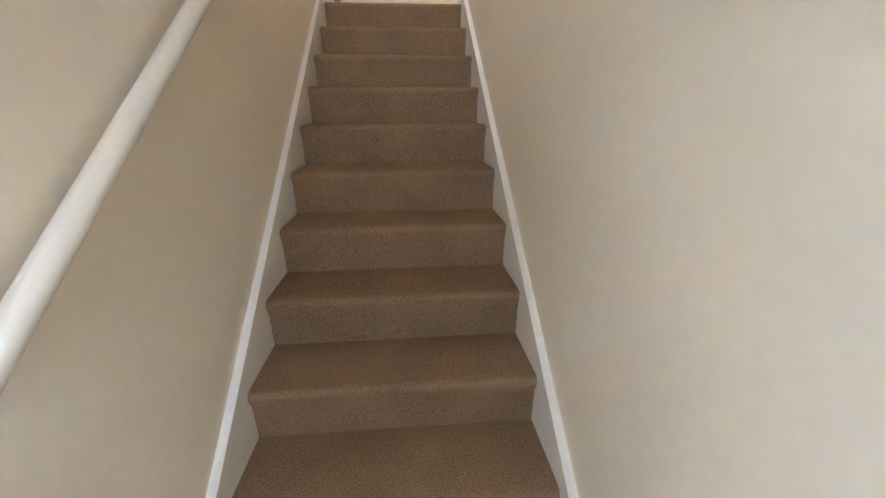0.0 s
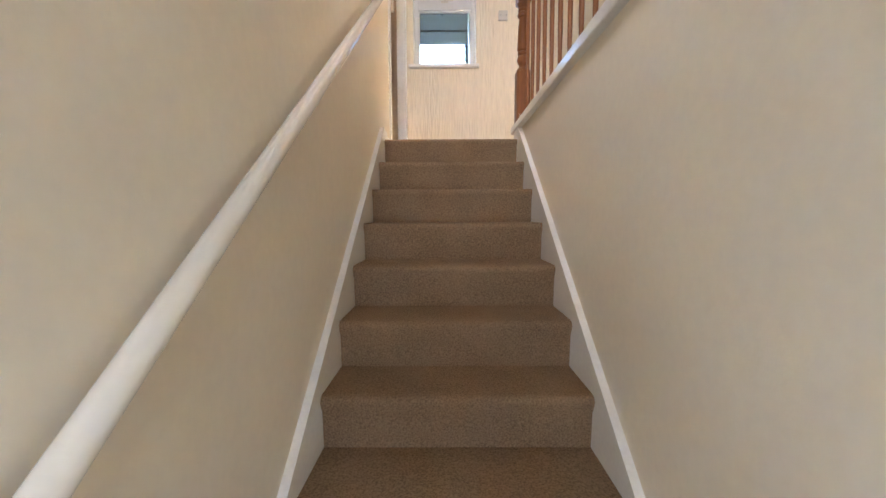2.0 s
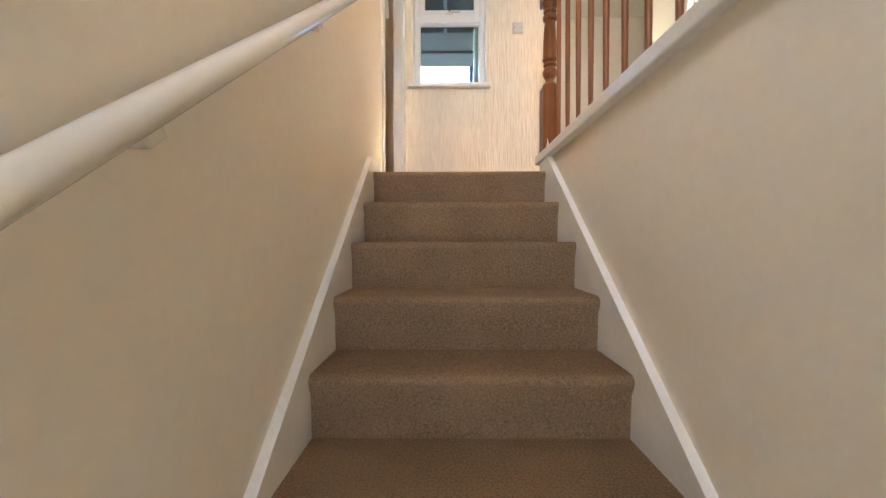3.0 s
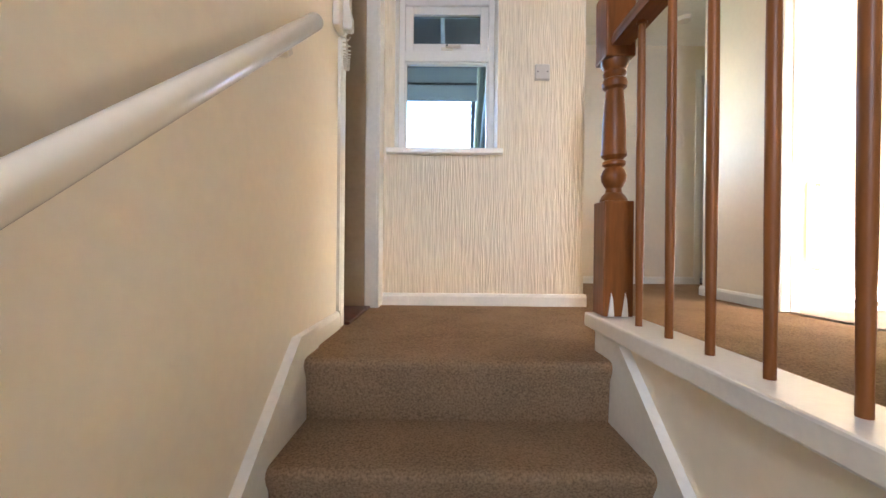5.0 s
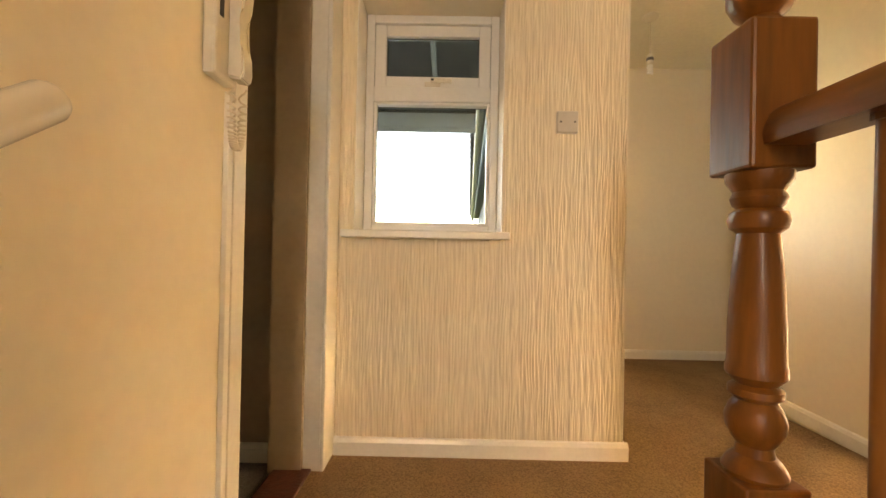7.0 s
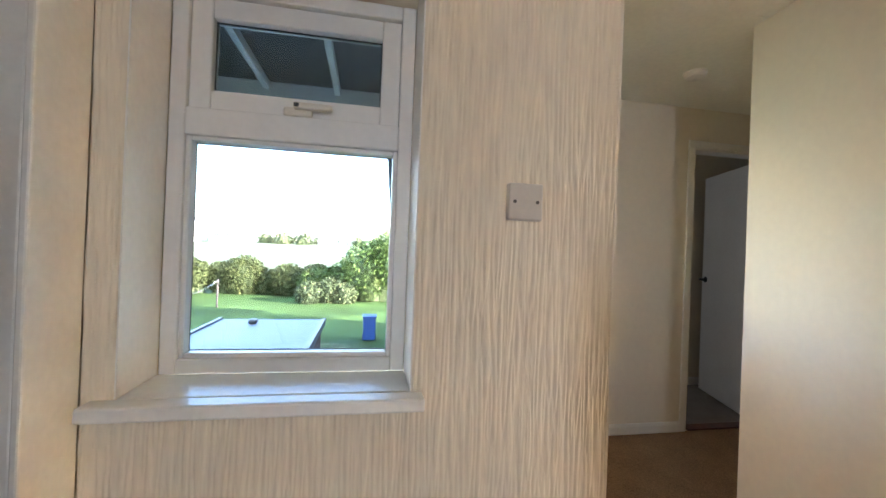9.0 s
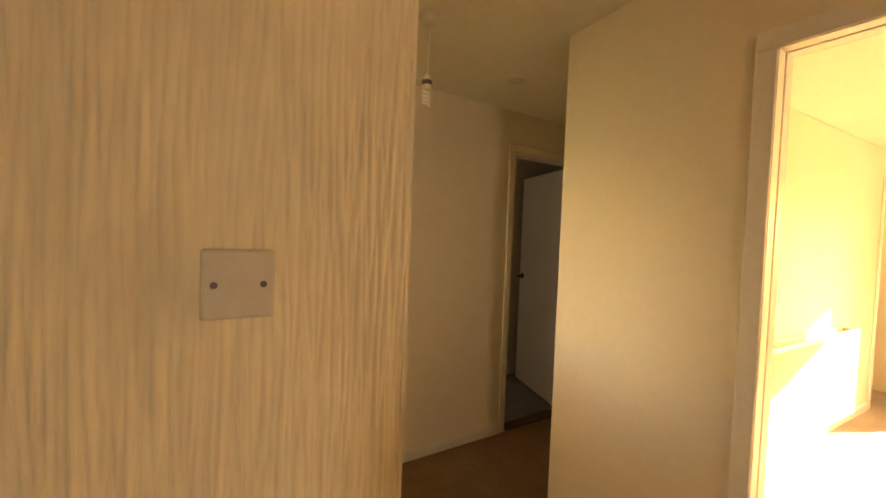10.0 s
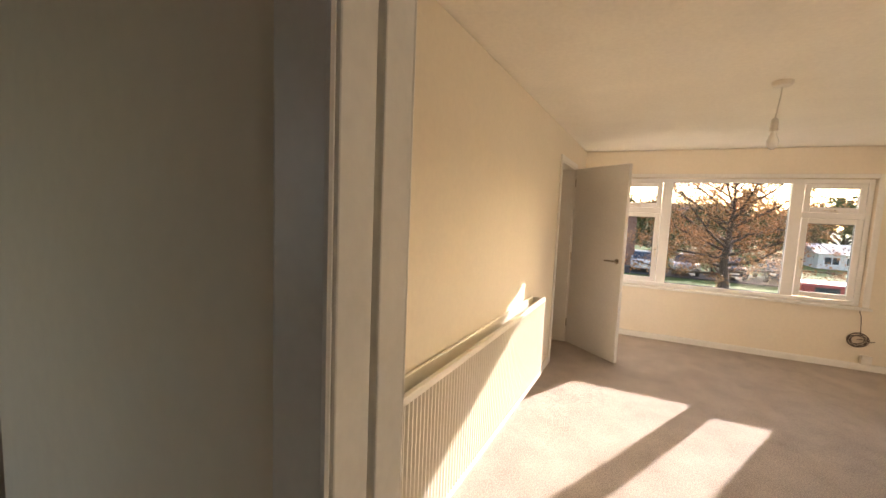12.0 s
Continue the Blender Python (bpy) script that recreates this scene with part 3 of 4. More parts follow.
part("head", boxes((-0.098, 0.082, 0.5165, 0.9915, 4.218, 4.262), bevel=0.003), GLOSS, t)
part("threshold", boxes((-0.08, 0.055, 0.516, 0.99, L + 0.001, L + 0.014), bevel=0.004), STRIP, t, "dark red-brown wooden threshold")
structure("wall_post_filler", WALL, "cream wall beside the side room doorway", "wall", (XL + 0.001, 0.083, 1.056, 1.128, L, TOP), (XL + 0.001, 0.0985, 0.992, 1.1285, 4.301, TOP))
structure("threshold_passage", STRIP, "dark red-brown wooden threshold at the passage end", "threshold", (2.915, 3.525, YF - 0.012, YF + 0.075, L + 0.001, L + 0.012), bevel=0.004)


# ---- doors ----
def door(name, hinge, free, z0, z1, label, handle_side, mat=LEAF, dark=False):
    """A flush door leaf between hinge and free edge (plan points), with a lever handle on each face."""
    h0, f0 = Vector((*hinge, 0)), Vector((*free, 0))
    u = (f0 - h0).normalized()
    n = Vector((-u.y, u.x, 0)) * handle_side
    w = (f0 - h0).length
    t = thing(name, (hinge[0], hinge[1], z0), label, "door", kind="structure")
    m = Matrix(((u.x, n.x, 0, h0.x), (u.y, n.y, 0, h0.y), (0, 0, 1, 0), (0, 0, 0, 1)))

    def put(nm, bm, mt, parent, lab="", sm=False):
        bmesh.ops.transform(bm, matrix=m, verts=bm.verts[:])
        return part(nm, bm, mt, parent, lab, sm)
    leaf = put("leaf", boxes((0, w, -0.038, 0, z0, z1), bevel=0.002), mat, t)
    hz = z0 + 1.02
    metal = STEEL if dark else CHROME
    for s, y in ((1, 0.0), (-1, -0.038)):
        bm = bmesh.new()
        lathe(bm, [(0.026, y), (0.026, y + s * 0.006), (0.022, y + s * 0.009)], (w - 0.06, 0, hz), axis="y", steps=20)
        rose = put("handle_rose", bm, metal, leaf, "", True)
        bm = bmesh.new()
        tube(bm, [(w - 0.06, y + s * 0.004, hz), (w - 0.06, y + s * 0.045, hz), (w - 0.068, y + s * 0.054, hz), (w - 0.09, y + s * 0.056, hz + 0.001), (w - 0.17, y + s * 0.054, hz - 0.004)], [0.010, 0.010, 0.010, 0.009, 0.008], steps=10)
        put("lever", bm, metal, leaf, "", True)
    for z in (z0 + 0.18, z0 + 0.95, z1 - 0.2):
        put("hinge", boxes((-0.006, 0.004, -0.006, 0.006, z, z + 0.09), bevel=0.002), metal, t)
    return t


door("door_living", (6.815, yw(6.8) - 0.02), (6.335, 0.862), L + 0.012, L + 1.985, "half-open off-white flush door with a chrome lever", -1)
door("door_passage", (3.535, YF + 0.115), (3.745, 3.49), L + 0.012, 4.212, "half-open white flush door with a dark lever", 1, dark=True)


# ---- windows ----
def bar(bm, f, u0, u1, d0, d1, w0, w1, bevel=0.004):
    vs = box(bm, u0, u1, d0, d1, w0, w1, bevel=bevel)
    for v in vs:
        v.co = f(*v.co)


def ring(bm, f, u0, u1, d0, d1, w0, w1, t):
    bar(bm, f, u0, u0 + t, d0, d1, w0, w1)
    bar(bm, f, u1 - t, u1, d0, d1, w0, w1)
    bar(bm, f, u0 + t - 0.001, u1 - t + 0.001, d0 + 0.0008, d1 - 0.0008, w0, w0 + t)
    bar(bm, f, u0 + t - 0.001, u1 - t + 0.001, d0 + 0.0008, d1 - 0.0008, w1 - t, w1)


def members(t, name, f, u0, u1, d0, d1, w0, w1, th, extra=()):
    """The four bars of a window frame or sash, and any further bars, each a part of its own."""
    rows = [(u0, u0 + th, d0, d1, w0, w1), (u1 - th, u1, d0, d1, w0, w1), (u0 + th, u1 - th, d0 + 0.0008, d1 - 0.0008, w0, w0 + th), (u0 + th, u1 - th, d0 + 0.0008, d1 - 0.0008, w1 - th, w1), *extra]
    for r in rows:
        bm = bmesh.new()
        bar(bm, f, *r)
        part(name, bm, UPVC, t)


def glaze(t, f, u0, u1, d, w0, w1, glass, label=""):
    bm = bmesh.new()
    bar(bm, f, u0 - 0.006, u1 + 0.006, d, d + 0.004, w0 - 0.006, w1 + 0.006, 0)
    g = part("pane", bm, glass, t, label)
    g.visible_shadow = False
    bm = bmesh.new()
    for r in ((u0 - 0.004, u0 + 0.003, w0, w1), (u1 - 0.003, u1 + 0.004, w0, w1), (u0, u1, w0 - 0.004, w0 + 0.003), (u0, u1, w1 - 0.003, w1 + 0.004)):
        bar(bm, f, r[0], r[1], d - 0.006, d - 0.0005, r[2], r[3], 0)
    part("gasket", bm, BLACK, t)


def sash(t, f, u0, u1, d, w0, w1, rim, glass):
    members(t, "sash_bar", f, u0, u1, d - 0.018, d + 0.03, w0, w1, rim)
    glaze(t, f, u0 + rim, u1 - rim, d + 0.012, w0 + rim, w1 - rim, glass)


def catch(t, f, u, d, w, along=1):
    """A cockspur handle: a base plate, a hub and a lever."""
    bm = bmesh.new()
    if along:
        bar(bm, f, u - 0.035, u + 0.035, d - 0.012, d, w - 0.012, w + 0.010)
    else:
        bar(bm, f, u - 0.011, u + 0.011, d - 0.012, d, w - 0.035, w + 0.035)
    base = part("catch_plate", bm, PLASTIC, t)
    bm = bmesh.new()
    if along:
        bar(bm, f, u - 0.010, u + 0.085, d - 0.034, d - 0.0125, w + 0.002, w + 0.018, 0.006)
    else:
        bar(bm, f, u - 0.008, u + 0.008, d - 0.034, d - 0.0125, w - 0.085, w + 0.010, 0.006)
    part("catch_lever", bm, PLASTIC, base)
    bm = bmesh.new()
    bar(bm, f, u - 0.006, u + 0.006, d - 0.038, d - 0.0345, w + 0.004, w + 0.014, 0.002)
    part("catch_button", bm, BLACK, base)


def small_window(name, dx, dy, glass, label):
    """A fixed light under a top-hung vent."""
    f = lambda u, d, w: Vector((u + dx, d + dy, w))
    t = thing(name, (0.45 + dx, 1.30 + dy, 3.13), label, "window", kind="structure")
    members(t, "frame_bar", f, 0.163, 0.745, 1.285, 1.355, 3.1265, 4.0835, 0.036, [(0.199, 0.709, 1.2855, 1.3545, 3.704, 3.770)])
    members(t, "glazing_bead", f, 0.1985, 0.7095, 1.298, 1.338, 3.1615, 3.7045, 0.012)
    glaze(t, f, 0.208, 0.700, 1.338, 3.172, 3.694, glass)
    sash(t, f, 0.1995, 0.7085, 1.318, 3.7705, 4.0465, 0.049, glass)
    catch(t, f, 0.455, 1.300, 3.783)
    return t


small_window("window_landing", 0, 0, DIMGLASS, "white plastic window with a small top vent")
small_window("window_side_room", -1.222, 0.20, FROST, "white plastic frosted window with a top vent")
structure("window_sill_landing", GLOSS, "white gloss painted window board", "window sill", (0.116, 0.774, 1.078, 1.128, 3.098, 3.128), (0.159, 0.749, 1.128, 1.286, 3.098, 3.128), bevel=0.005)
structure("window_sill_side_room", GLOSS, "white painted window board in the side room", "window sill", (-1.12, -0.42, 1.30, 1.486, 3.098, 3.128), bevel=0.005)
for r in ((0.1595, 0.1625, 1.125, 1.284, 3.129, 4.084), (0.7455, 0.7485, 1.125, 1.284, 3.129, 4.084)):
    structure("window_lining", GLOSS, "white painted lining of the window reveal", "trim", r)

f = lambda u, d, w: Vector((d, u, w))
lw = thing("window_living", (XE + 0.1, -0.18, 2.9), "wide white plastic window with a fixed centre light and two side casements", "window", kind="structure")
members(lw, "frame_bar", f, -1.395, 1.045, XE + 0.045, XE + 0.115, 2.888, 4.195, 0.046,
        [(u - 0.052, u + 0.052, XE + 0.0455, XE + 0.1145, 2.934, 4.149) for u in (-0.79, 0.435)] + [(u0, u1, XE + 0.046, XE + 0.114, 3.785, 3.845) for u0, u1 in ((-1.349, -0.842), (0.487, 0.999))])
glaze(lw, f, -0.738, 0.383, XE + 0.085, 2.938, 4.147, GLASS)
for u0, u1, hinge in ((-1.347, -0.844, 1), (0.489, 0.997, -1)):
    sash(lw, f, u0 + 0.004, u1 - 0.004, XE + 0.06, 3.847, 4.147, 0.052, GLASS)
    sash(lw, f, u0 + 0.004, u1 - 0.004, XE + 0.06, 2.938, 3.783, 0.055, GLASS)
    catch(lw, f, (u0 + u1) / 2, XE + 0.041, 3.865)
    catch(lw, f, u1 - 0.03 if hinge > 0 else u0 + 0.03, XE + 0.041, 3.33, along=0)
structure("window_sill_living", GLOSS, "white gloss painted window board", "window sill", (XE - 0.05, XE + 0.045, -1.47, 1.12, 2.862, 2.886), bevel=0.005)
structure("window_trim_living", GLOSS, "white painted bead round the living room window", "trim",
          (XE - 0.012, XE + 0.044, -1.455, -1.402, 2.888, 4.245), (XE - 0.012, XE + 0.044, 1.052, 1.09, 2.888, 4.245), (XE - 0.010, XE + 0.044, -1.4015, 1.0515, 4.201, 4.245), bevel=0.004)

# Unseen window added behind the landing fill light.
structure("added_window_stair", FROST, "frosted pane of an added, unseen window over the stairs", "window", (-0.08, -0.074, -3.72, -2.88, 3.28, 4.32))
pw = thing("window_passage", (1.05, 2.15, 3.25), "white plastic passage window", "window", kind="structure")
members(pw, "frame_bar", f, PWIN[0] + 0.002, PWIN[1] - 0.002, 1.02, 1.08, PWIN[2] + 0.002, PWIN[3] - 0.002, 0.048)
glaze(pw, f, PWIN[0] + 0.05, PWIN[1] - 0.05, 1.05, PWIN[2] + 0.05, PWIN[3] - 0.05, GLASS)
# Frame and pane added round the south fill light, out of view.
ps = thing("added_window_living_south", (4.6, -3.07, 2.95), "white plastic window, added and unseen, for fill light", "window", kind="structure")
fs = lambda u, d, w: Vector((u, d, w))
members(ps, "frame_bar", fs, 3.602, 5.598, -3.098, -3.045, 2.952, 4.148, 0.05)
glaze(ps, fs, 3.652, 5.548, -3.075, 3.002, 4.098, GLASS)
structure("window_far_room", FROST, "frosted pane of the far room window", "window", (1.05, 1.056, 2.95, 3.5, 3.0, 4.2))
structure("door_entrance", FROST, "frosted glazed entrance door", "door", (0.14, 0.54, YD - 0.12, YD - 0.112, 0.90, 2.0))

# ---- entry phone ----
ph = thing("entry_phone", (0.03, 0.40, 3.40), "white plastic entry phone with a coiled cord on the wall", "entry phone")
PY = 0.385
part("base", boxes((XL + 0.001, XL + 0.030, PY - 0.045, PY + 0.045, 3.405, 3.63), bevel=0.007), PLASTIC, ph)
bm = bmesh.new()
out = [(0.028, 3.415), (0.060, 3.410), (0.066, 3.425), (0.064, 3.470), (0.052, 3.490), (0.050, 3.545), (0.062, 3.565), (0.066, 3.61), (0.060, 3.625), (0.030, 3.622)]
prism(bm, out, PY + 0.001, PY + 0.043, lambda u, v, w: (XL + u, w, v))
bmesh.ops.bevel(bm, geom=bm.edges[:], offset=0.004, segments=2, affect="EDGES")
part("handset", bm, PLASTIC, ph, smooth=True)
part("speaker_slot", boxes((XL + 0.0302, XL + 0.0315, PY - 0.032, PY - 0.018, 3.53, 3.575)), BLACK, ph)
bm = bmesh.new()
pts = []
for i in range(261):
    a = i / 260
    ang = math.pi * a
    cy, cz = PY + 0.026 - 0.024 * math.cos(ang), 3.405 - 0.140 * math.sin(ang) ** 0.6
    q = 2 * math.pi * 30 * a
    pts.append((XL + 0.040 + 0.008 * math.cos(q), cy + 0.008 * math.sin(q), cz))
tube(bm, pts, 0.0024, steps=5)
part("coiled_cord", bm, PLASTIC, ph, smooth=True)
structure("cable_trunking", GLOSS, "white mini trunking running down from the entry phone", "trunking", (XL + 0.001, XL + 0.014, 0.428, 0.448, L + 0.072, 3.40), bevel=0.002)


# ---- small fittings ----
def plate(name, x0, x1, z0, z1, y, label, cat):
    t = thing(name, ((x0 + x1) / 2, y, z0), label, cat)
    part("plate", boxes((x0, x1, y - 0.024, y, z0, z1), bevel=0.004), PLATE, t)
    for x in (x0 + 0.014, x1 - 0.014):
        bm = bmesh.new()
        lathe(bm, [(0.0042, 0.0), (0.0042, -0.002)], (x, y - 0.0235, (z0 + z1) / 2), axis="y", steps=12)
        part("screw", bm, STEEL, t)
    return t


plate("blanking_plate", 0.955, 1.038, 3.524, 3.610, YW - 0.002, "square off-white blanking plate on the papered wall", "wall plate")

wb = thing("wall_box", (1.26, 1.65, 3.18), "white plastic wall box with red edging in the passage", "wall box")
part("upper_box", boxes((1.2445, 1.278, 1.56, 1.74, 3.355, 3.485), bevel=0.004), PLASTIC, wb)
part("lower_box", boxes((1.2445, 1.302, 1.55, 1.75, 3.185, 3.352), bevel=0.004), PLASTIC, wb)
part("red_edging", boxes((1.3025, 1.306, 1.548, 1.752, 3.188, 3.352), (1.2445, 1.3065, 1.546, 1.752, 3.176, 3.1845)), REDPAINT, wb, "red edging strip")

hl = thing("passage_lamp", (1.76, 2.0, TOP), "bare spiral bulb on a short white pendant", "pendant lamp")
bm = bmesh.new()
lathe(bm, [(0.045, TOP), (0.045, TOP - 0.012), (0.030, TOP - 0.026), (0.010, TOP - 0.030)], (1.76, 2.0, 0))
part("ceiling_rose", bm, PLASTIC, hl, smooth=True)
bm = bmesh.new()
tube(bm, [(1.76, 2.0, TOP - 0.028), (1.761, 2.0, TOP - 0.12), (1.76, 2.0, TOP - 0.24)], 0.003, steps=6)
part("flex", bm, PLASTIC, hl)
bm = bmesh.new()
lathe(bm, [(0.008, 4.285), (0.018, 4.275), (0.019, 4.225), (0.014, 4.222)], (1.76, 2.0, 0))
part("lamp_holder", bm, PLASTIC, hl, smooth=True)
bm = bmesh.new()
lathe(bm, [(0.0195, 4.262), (0.021, 4.258), (0.021, 4.248), (0.0195, 4.244)], (1.76, 2.0, 0))
part("holder_ring", bm, STEEL, hl, "dark shade ring")
bm = bmesh.new()
tube(bm, [(1.76 + 0.014 * math.cos(a * 0.45), 2.0 + 0.014 * math.sin(a * 0.45), 4.222 - 0.00105 * a) for a in range(57)], 0.0048, steps=7)
part("spiral_bulb", bm, BULBGLASS, hl, smooth=True)

sd = thing("smoke_alarm", (2.45, 2.23, TOP), "round white smoke alarm on the passage ceiling", "smoke alarm")
bm = bmesh.new()
lathe(bm, [(0.060, TOP), (0.060, TOP - 0.012), (0.052, TOP - 0.020), (0.050, TOP - 0.030), (0.030, TOP - 0.036)], (2.45, 2.23, 0), steps=32)
part("case", bm, PLASTIC, sd, smooth=True)
bm = bmesh.new()
lathe(bm, [(0.012, TOP - 0.034), (0.012, TOP - 0.039)], (2.45, 2.23, 0))
part("test_button", bm, PLATE, sd)

pl = thing("pendant_lamp", (5.05, 0.08, TOP), "bare clear bulb hanging from a ceiling rose", "pendant lamp")
C = (5.05, 0.08, 0)
bm = bmesh.new()
lathe(bm, [(0.052, TOP + 0.004), (0.052, TOP - 0.010), (0.044, TOP - 0.024), (0.012, TOP - 0.030)], C, steps=28)
part("ceiling_rose", bm, PLASTIC, pl, smooth=True)
bm = bmesh.new()
tube(bm, [(5.05, 0.08, TOP - 0.028), (5.052, 0.082, TOP - 0.08), (5.058, 0.088, TOP - 0.14), (5.062, 0.094, TOP - 0.20)], 0.0035, steps=6)
part("flex", bm, PLASTIC, pl)
C2 = (5.062, 0.094, 0)
bm = bmesh.new()
lathe(bm, [(0.006, 4.322), (0.016, 4.312), (0.019, 4.29), (0.019, 4.262), (0.021, 4.258), (0.021, 4.246), (0.016, 4.244)], C2)
part("lamp_holder", bm, PLATE, pl, smooth=True)
bm = bmesh.new()
lathe(bm, [(0.012, 4.246), (0.014, 4.232), (0.020, 4.214), (0.029, 4.190), (0.030, 4.172), (0.024, 4.152), (0.010, 4.140), (0.001, 4.139)], C2)
part("bulb", bm, BULBGLASS, pl, smooth=True)

# ---- radiator ----
RX0, RX1, RZ0, RZ1 = 2.93, 5.25, 2.41, 3.05
rad = thing("radiator", (0, 0, 0), "long cream enamelled double panel radiator below the wall", "radiator")


def rput(nm, bm, mat=ENAMEL, lab="", sm=False, parent=None):
    for v in bm.verts:
        v.co.y += yw(v.co.x)
    return part(nm, bm, mat, parent or rad, lab, sm)


bm = bmesh.new()
n = 80
pts = []
for i in range(n):
    a = RX0 + 0.03 + (RX1 - RX0 - 0.06) * i / n
    p = (RX1 - RX0 - 0.06) / n
    pts += [(a, -0.118), (a + 0.25 * p, -0.118), (a + 0.38 * p, -0.106), (a + 0.87 * p, -0.106)]
pts += [(RX1 - 0.03, -0.118), (RX1, -0.118), (RX1, -0.098), (RX0, -0.098), (RX0, -0.118)]
prism(bm, pts, RZ0 + 0.035, RZ1 - 0.035, lambda u, v, w: (u, v, w))
rput("front_panel", bm)
rput("top_rail", boxes((RX0, RX1, -0.120, -0.096, RZ1 - 0.0345, RZ1), bevel=0.006))
rput("bottom_rail", boxes((RX0, RX1, -0.120, -0.096, RZ0, RZ0 + 0.0345), bevel=0.006))
rput("back_panel", boxes((RX0 + 0.01, RX1 - 0.01, -0.024, -0.009, RZ0, RZ1 - 0.002), bevel=0.004))
rput("top_grille", boxes((RX0 + 0.002, RX1 - 0.002, -0.0955, -0.0245, RZ1 - 0.085, RZ1 - 0.079)))
for x0, x1 in ((RX0 - 0.003, RX0 - 0.0005), (RX1 + 0.0005, RX1 + 0.003)):
    rput("side_cover", boxes((x0, x1, -0.116, -0.012, RZ0 + 0.01, RZ1 - 0.008)))
bm = bmesh.new()
lathe(bm, [(0.011, RX0 - 0.05), (0.011, RX0 - 0.02), (0.015, RX0 - 0.018), (0.015, RX0 - 0.003)], (0, -0.105, RZ0 + 0.045), axis="x", steps=14)
rput("valve", bm, CHROME, "chrome lockshield valve")
bm = bmesh.new()
tube(bm, [(RX0 - 0.045, -0.105, RZ0 + 0.04), (RX0 - 0.045, -0.105, L - 0.01)], 0.0075, steps=10)
rput("pipe", bm, CHROME, "chrome pipe tail")
bm = bmesh.new()
lathe(bm, [(0.009, RX0 - 0.022), (0.009, RX0 - 0.003)], (0, -0.105, RZ1 - 0.045), axis="x", steps=12)
rput("bleed_valve", bm, CHROME)
for x in (RX0 + 0.35, RX1 - 0.35):
    rput("bracket", boxes((x, x + 0.04, -0.0085, 0.002, RZ0 + 0.05, RZ1 - 0.08)))

# ---- aerial cable and outlet below the living room window ----
ca = thing("aerial_cable", (7.52, -1.41, 2.53), "loose brown aerial cable hanging in a coil from the window board", "cable")
bm = bmesh.new()
pts = [(XE - 0.055, -1.37, 2.862), (XE - 0.056, -1.372, 2.84), (XE - 0.03, -1.395, 2.80), (XE - 0.012, -1.41, 2.72), (XE - 0.012, -1.415, 2.62)]
random.seed(5)
for i in range(120):
    a = i / 119
    r = 0.058 + 0.018 * math.sin(7.3 * a * math.pi)
    q = 2 * math.pi * 5 * a + math.pi / 2
    pts.append((XE - 0.012 - 0.018 * a, -1.405 + (r + 0.01) * math.cos(q) + 0.02 * a, 2.555 + r * math.sin(q)))
tube(bm, pts, 0.0035, steps=6)
part("coil", bm, CABLE, ca, smooth=True)
bm = bmesh.new()
tube(bm, [(XE - 0.03, -1.385, 2.56), (XE - 0.03, -1.43, 2.565), (XE - 0.028, -1.50, 2.545), (XE - 0.02, -1.53, 2.55)], 0.0035, steps=6)
part("loose_end", bm, CABLE, ca, smooth=True)
so = thing("wall_socket", (XE, -1.48, 2.30), "white plastic outlet box above the skirting", "socket")
part("box", boxes((XE - 0.034, XE - 0.001, -1.525, -1.435, 2.312, 2.398), bevel=0.005), PLASTIC, so)
part("face", boxes((XE - 0.040, XE - 0.0345, -1.521, -1.439, 2.316, 2.394), bevel=0.003), GLOSS, so)

# ---- outside: ground, wing, canopy ----
bm = bmesh.new()
grid = []
ext = [-900, -400, -200, -100, -60, -40] + [x for x in range(-30, 71, 4)] + [90, 120, 200, 400, 900]
for y in ext:
    row = []
    for x in ext:
        far = max(0.0, (y - 35) / 60.0)
        z = GROUND + 0.06 * noise.noise((x * 0.2, y * 0.2, 0)) + min(6.0, 3.2 * far) * (1 if y > 35 else 0)
        row.append(bm.verts.new((x, y, z)))
    grid.append(row)
for p, q in zip(grid, grid[1:]):
    for i in range(len(ext) - 1):
        bm.faces.new((p[i], p[i + 1], q[i + 1], q[i]))
solid("ground", bm, GRASS, "rough green grass of garden and green", "ground", kind="structure")
bm = bmesh.new()
lo, hi = [[bm.verts.new((x, y, GROUND + 0.12 + 3.2 * (y - 35) / 60)) for x in (-600, -200, -60, 0, 60, 600)] for y in (36.0, 147.0)]
far = [bm.verts.new((x, 900, GROUND + 6.2)) for x in (-600, -200, -60, 0, 60, 600)]
for p, q in ((lo, hi), (hi, far)):
    for i in range(5):
        bm.faces.new((p[i], p[i + 1], q[i + 1], q[i]))
solid("field", bm, STUBBLE, "pale straw-coloured field rising behind the garden", "field", kind="structure")
def wx(y):
    """The wing's long outer wall, a little out of square."""
    return 1.0 + 0.060 * (y - 1.4)


wg = thing("rear_wing", (1.4, 10, GROUND), "long grey brick rear wing with tiled eaves and gutter", "house wing", kind="structure")
bm = bmesh.new()
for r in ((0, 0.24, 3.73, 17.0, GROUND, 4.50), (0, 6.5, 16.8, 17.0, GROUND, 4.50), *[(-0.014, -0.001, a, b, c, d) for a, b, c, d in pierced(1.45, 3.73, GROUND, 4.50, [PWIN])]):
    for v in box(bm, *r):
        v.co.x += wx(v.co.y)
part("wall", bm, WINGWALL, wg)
bm = bmesh.new()
for v in box(bm, -0.20, 0.20, 2.72, 17.25, 4.50, 4.53):
    v.co.x += wx(v.co.y)
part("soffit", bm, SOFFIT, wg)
bm = bmesh.new()
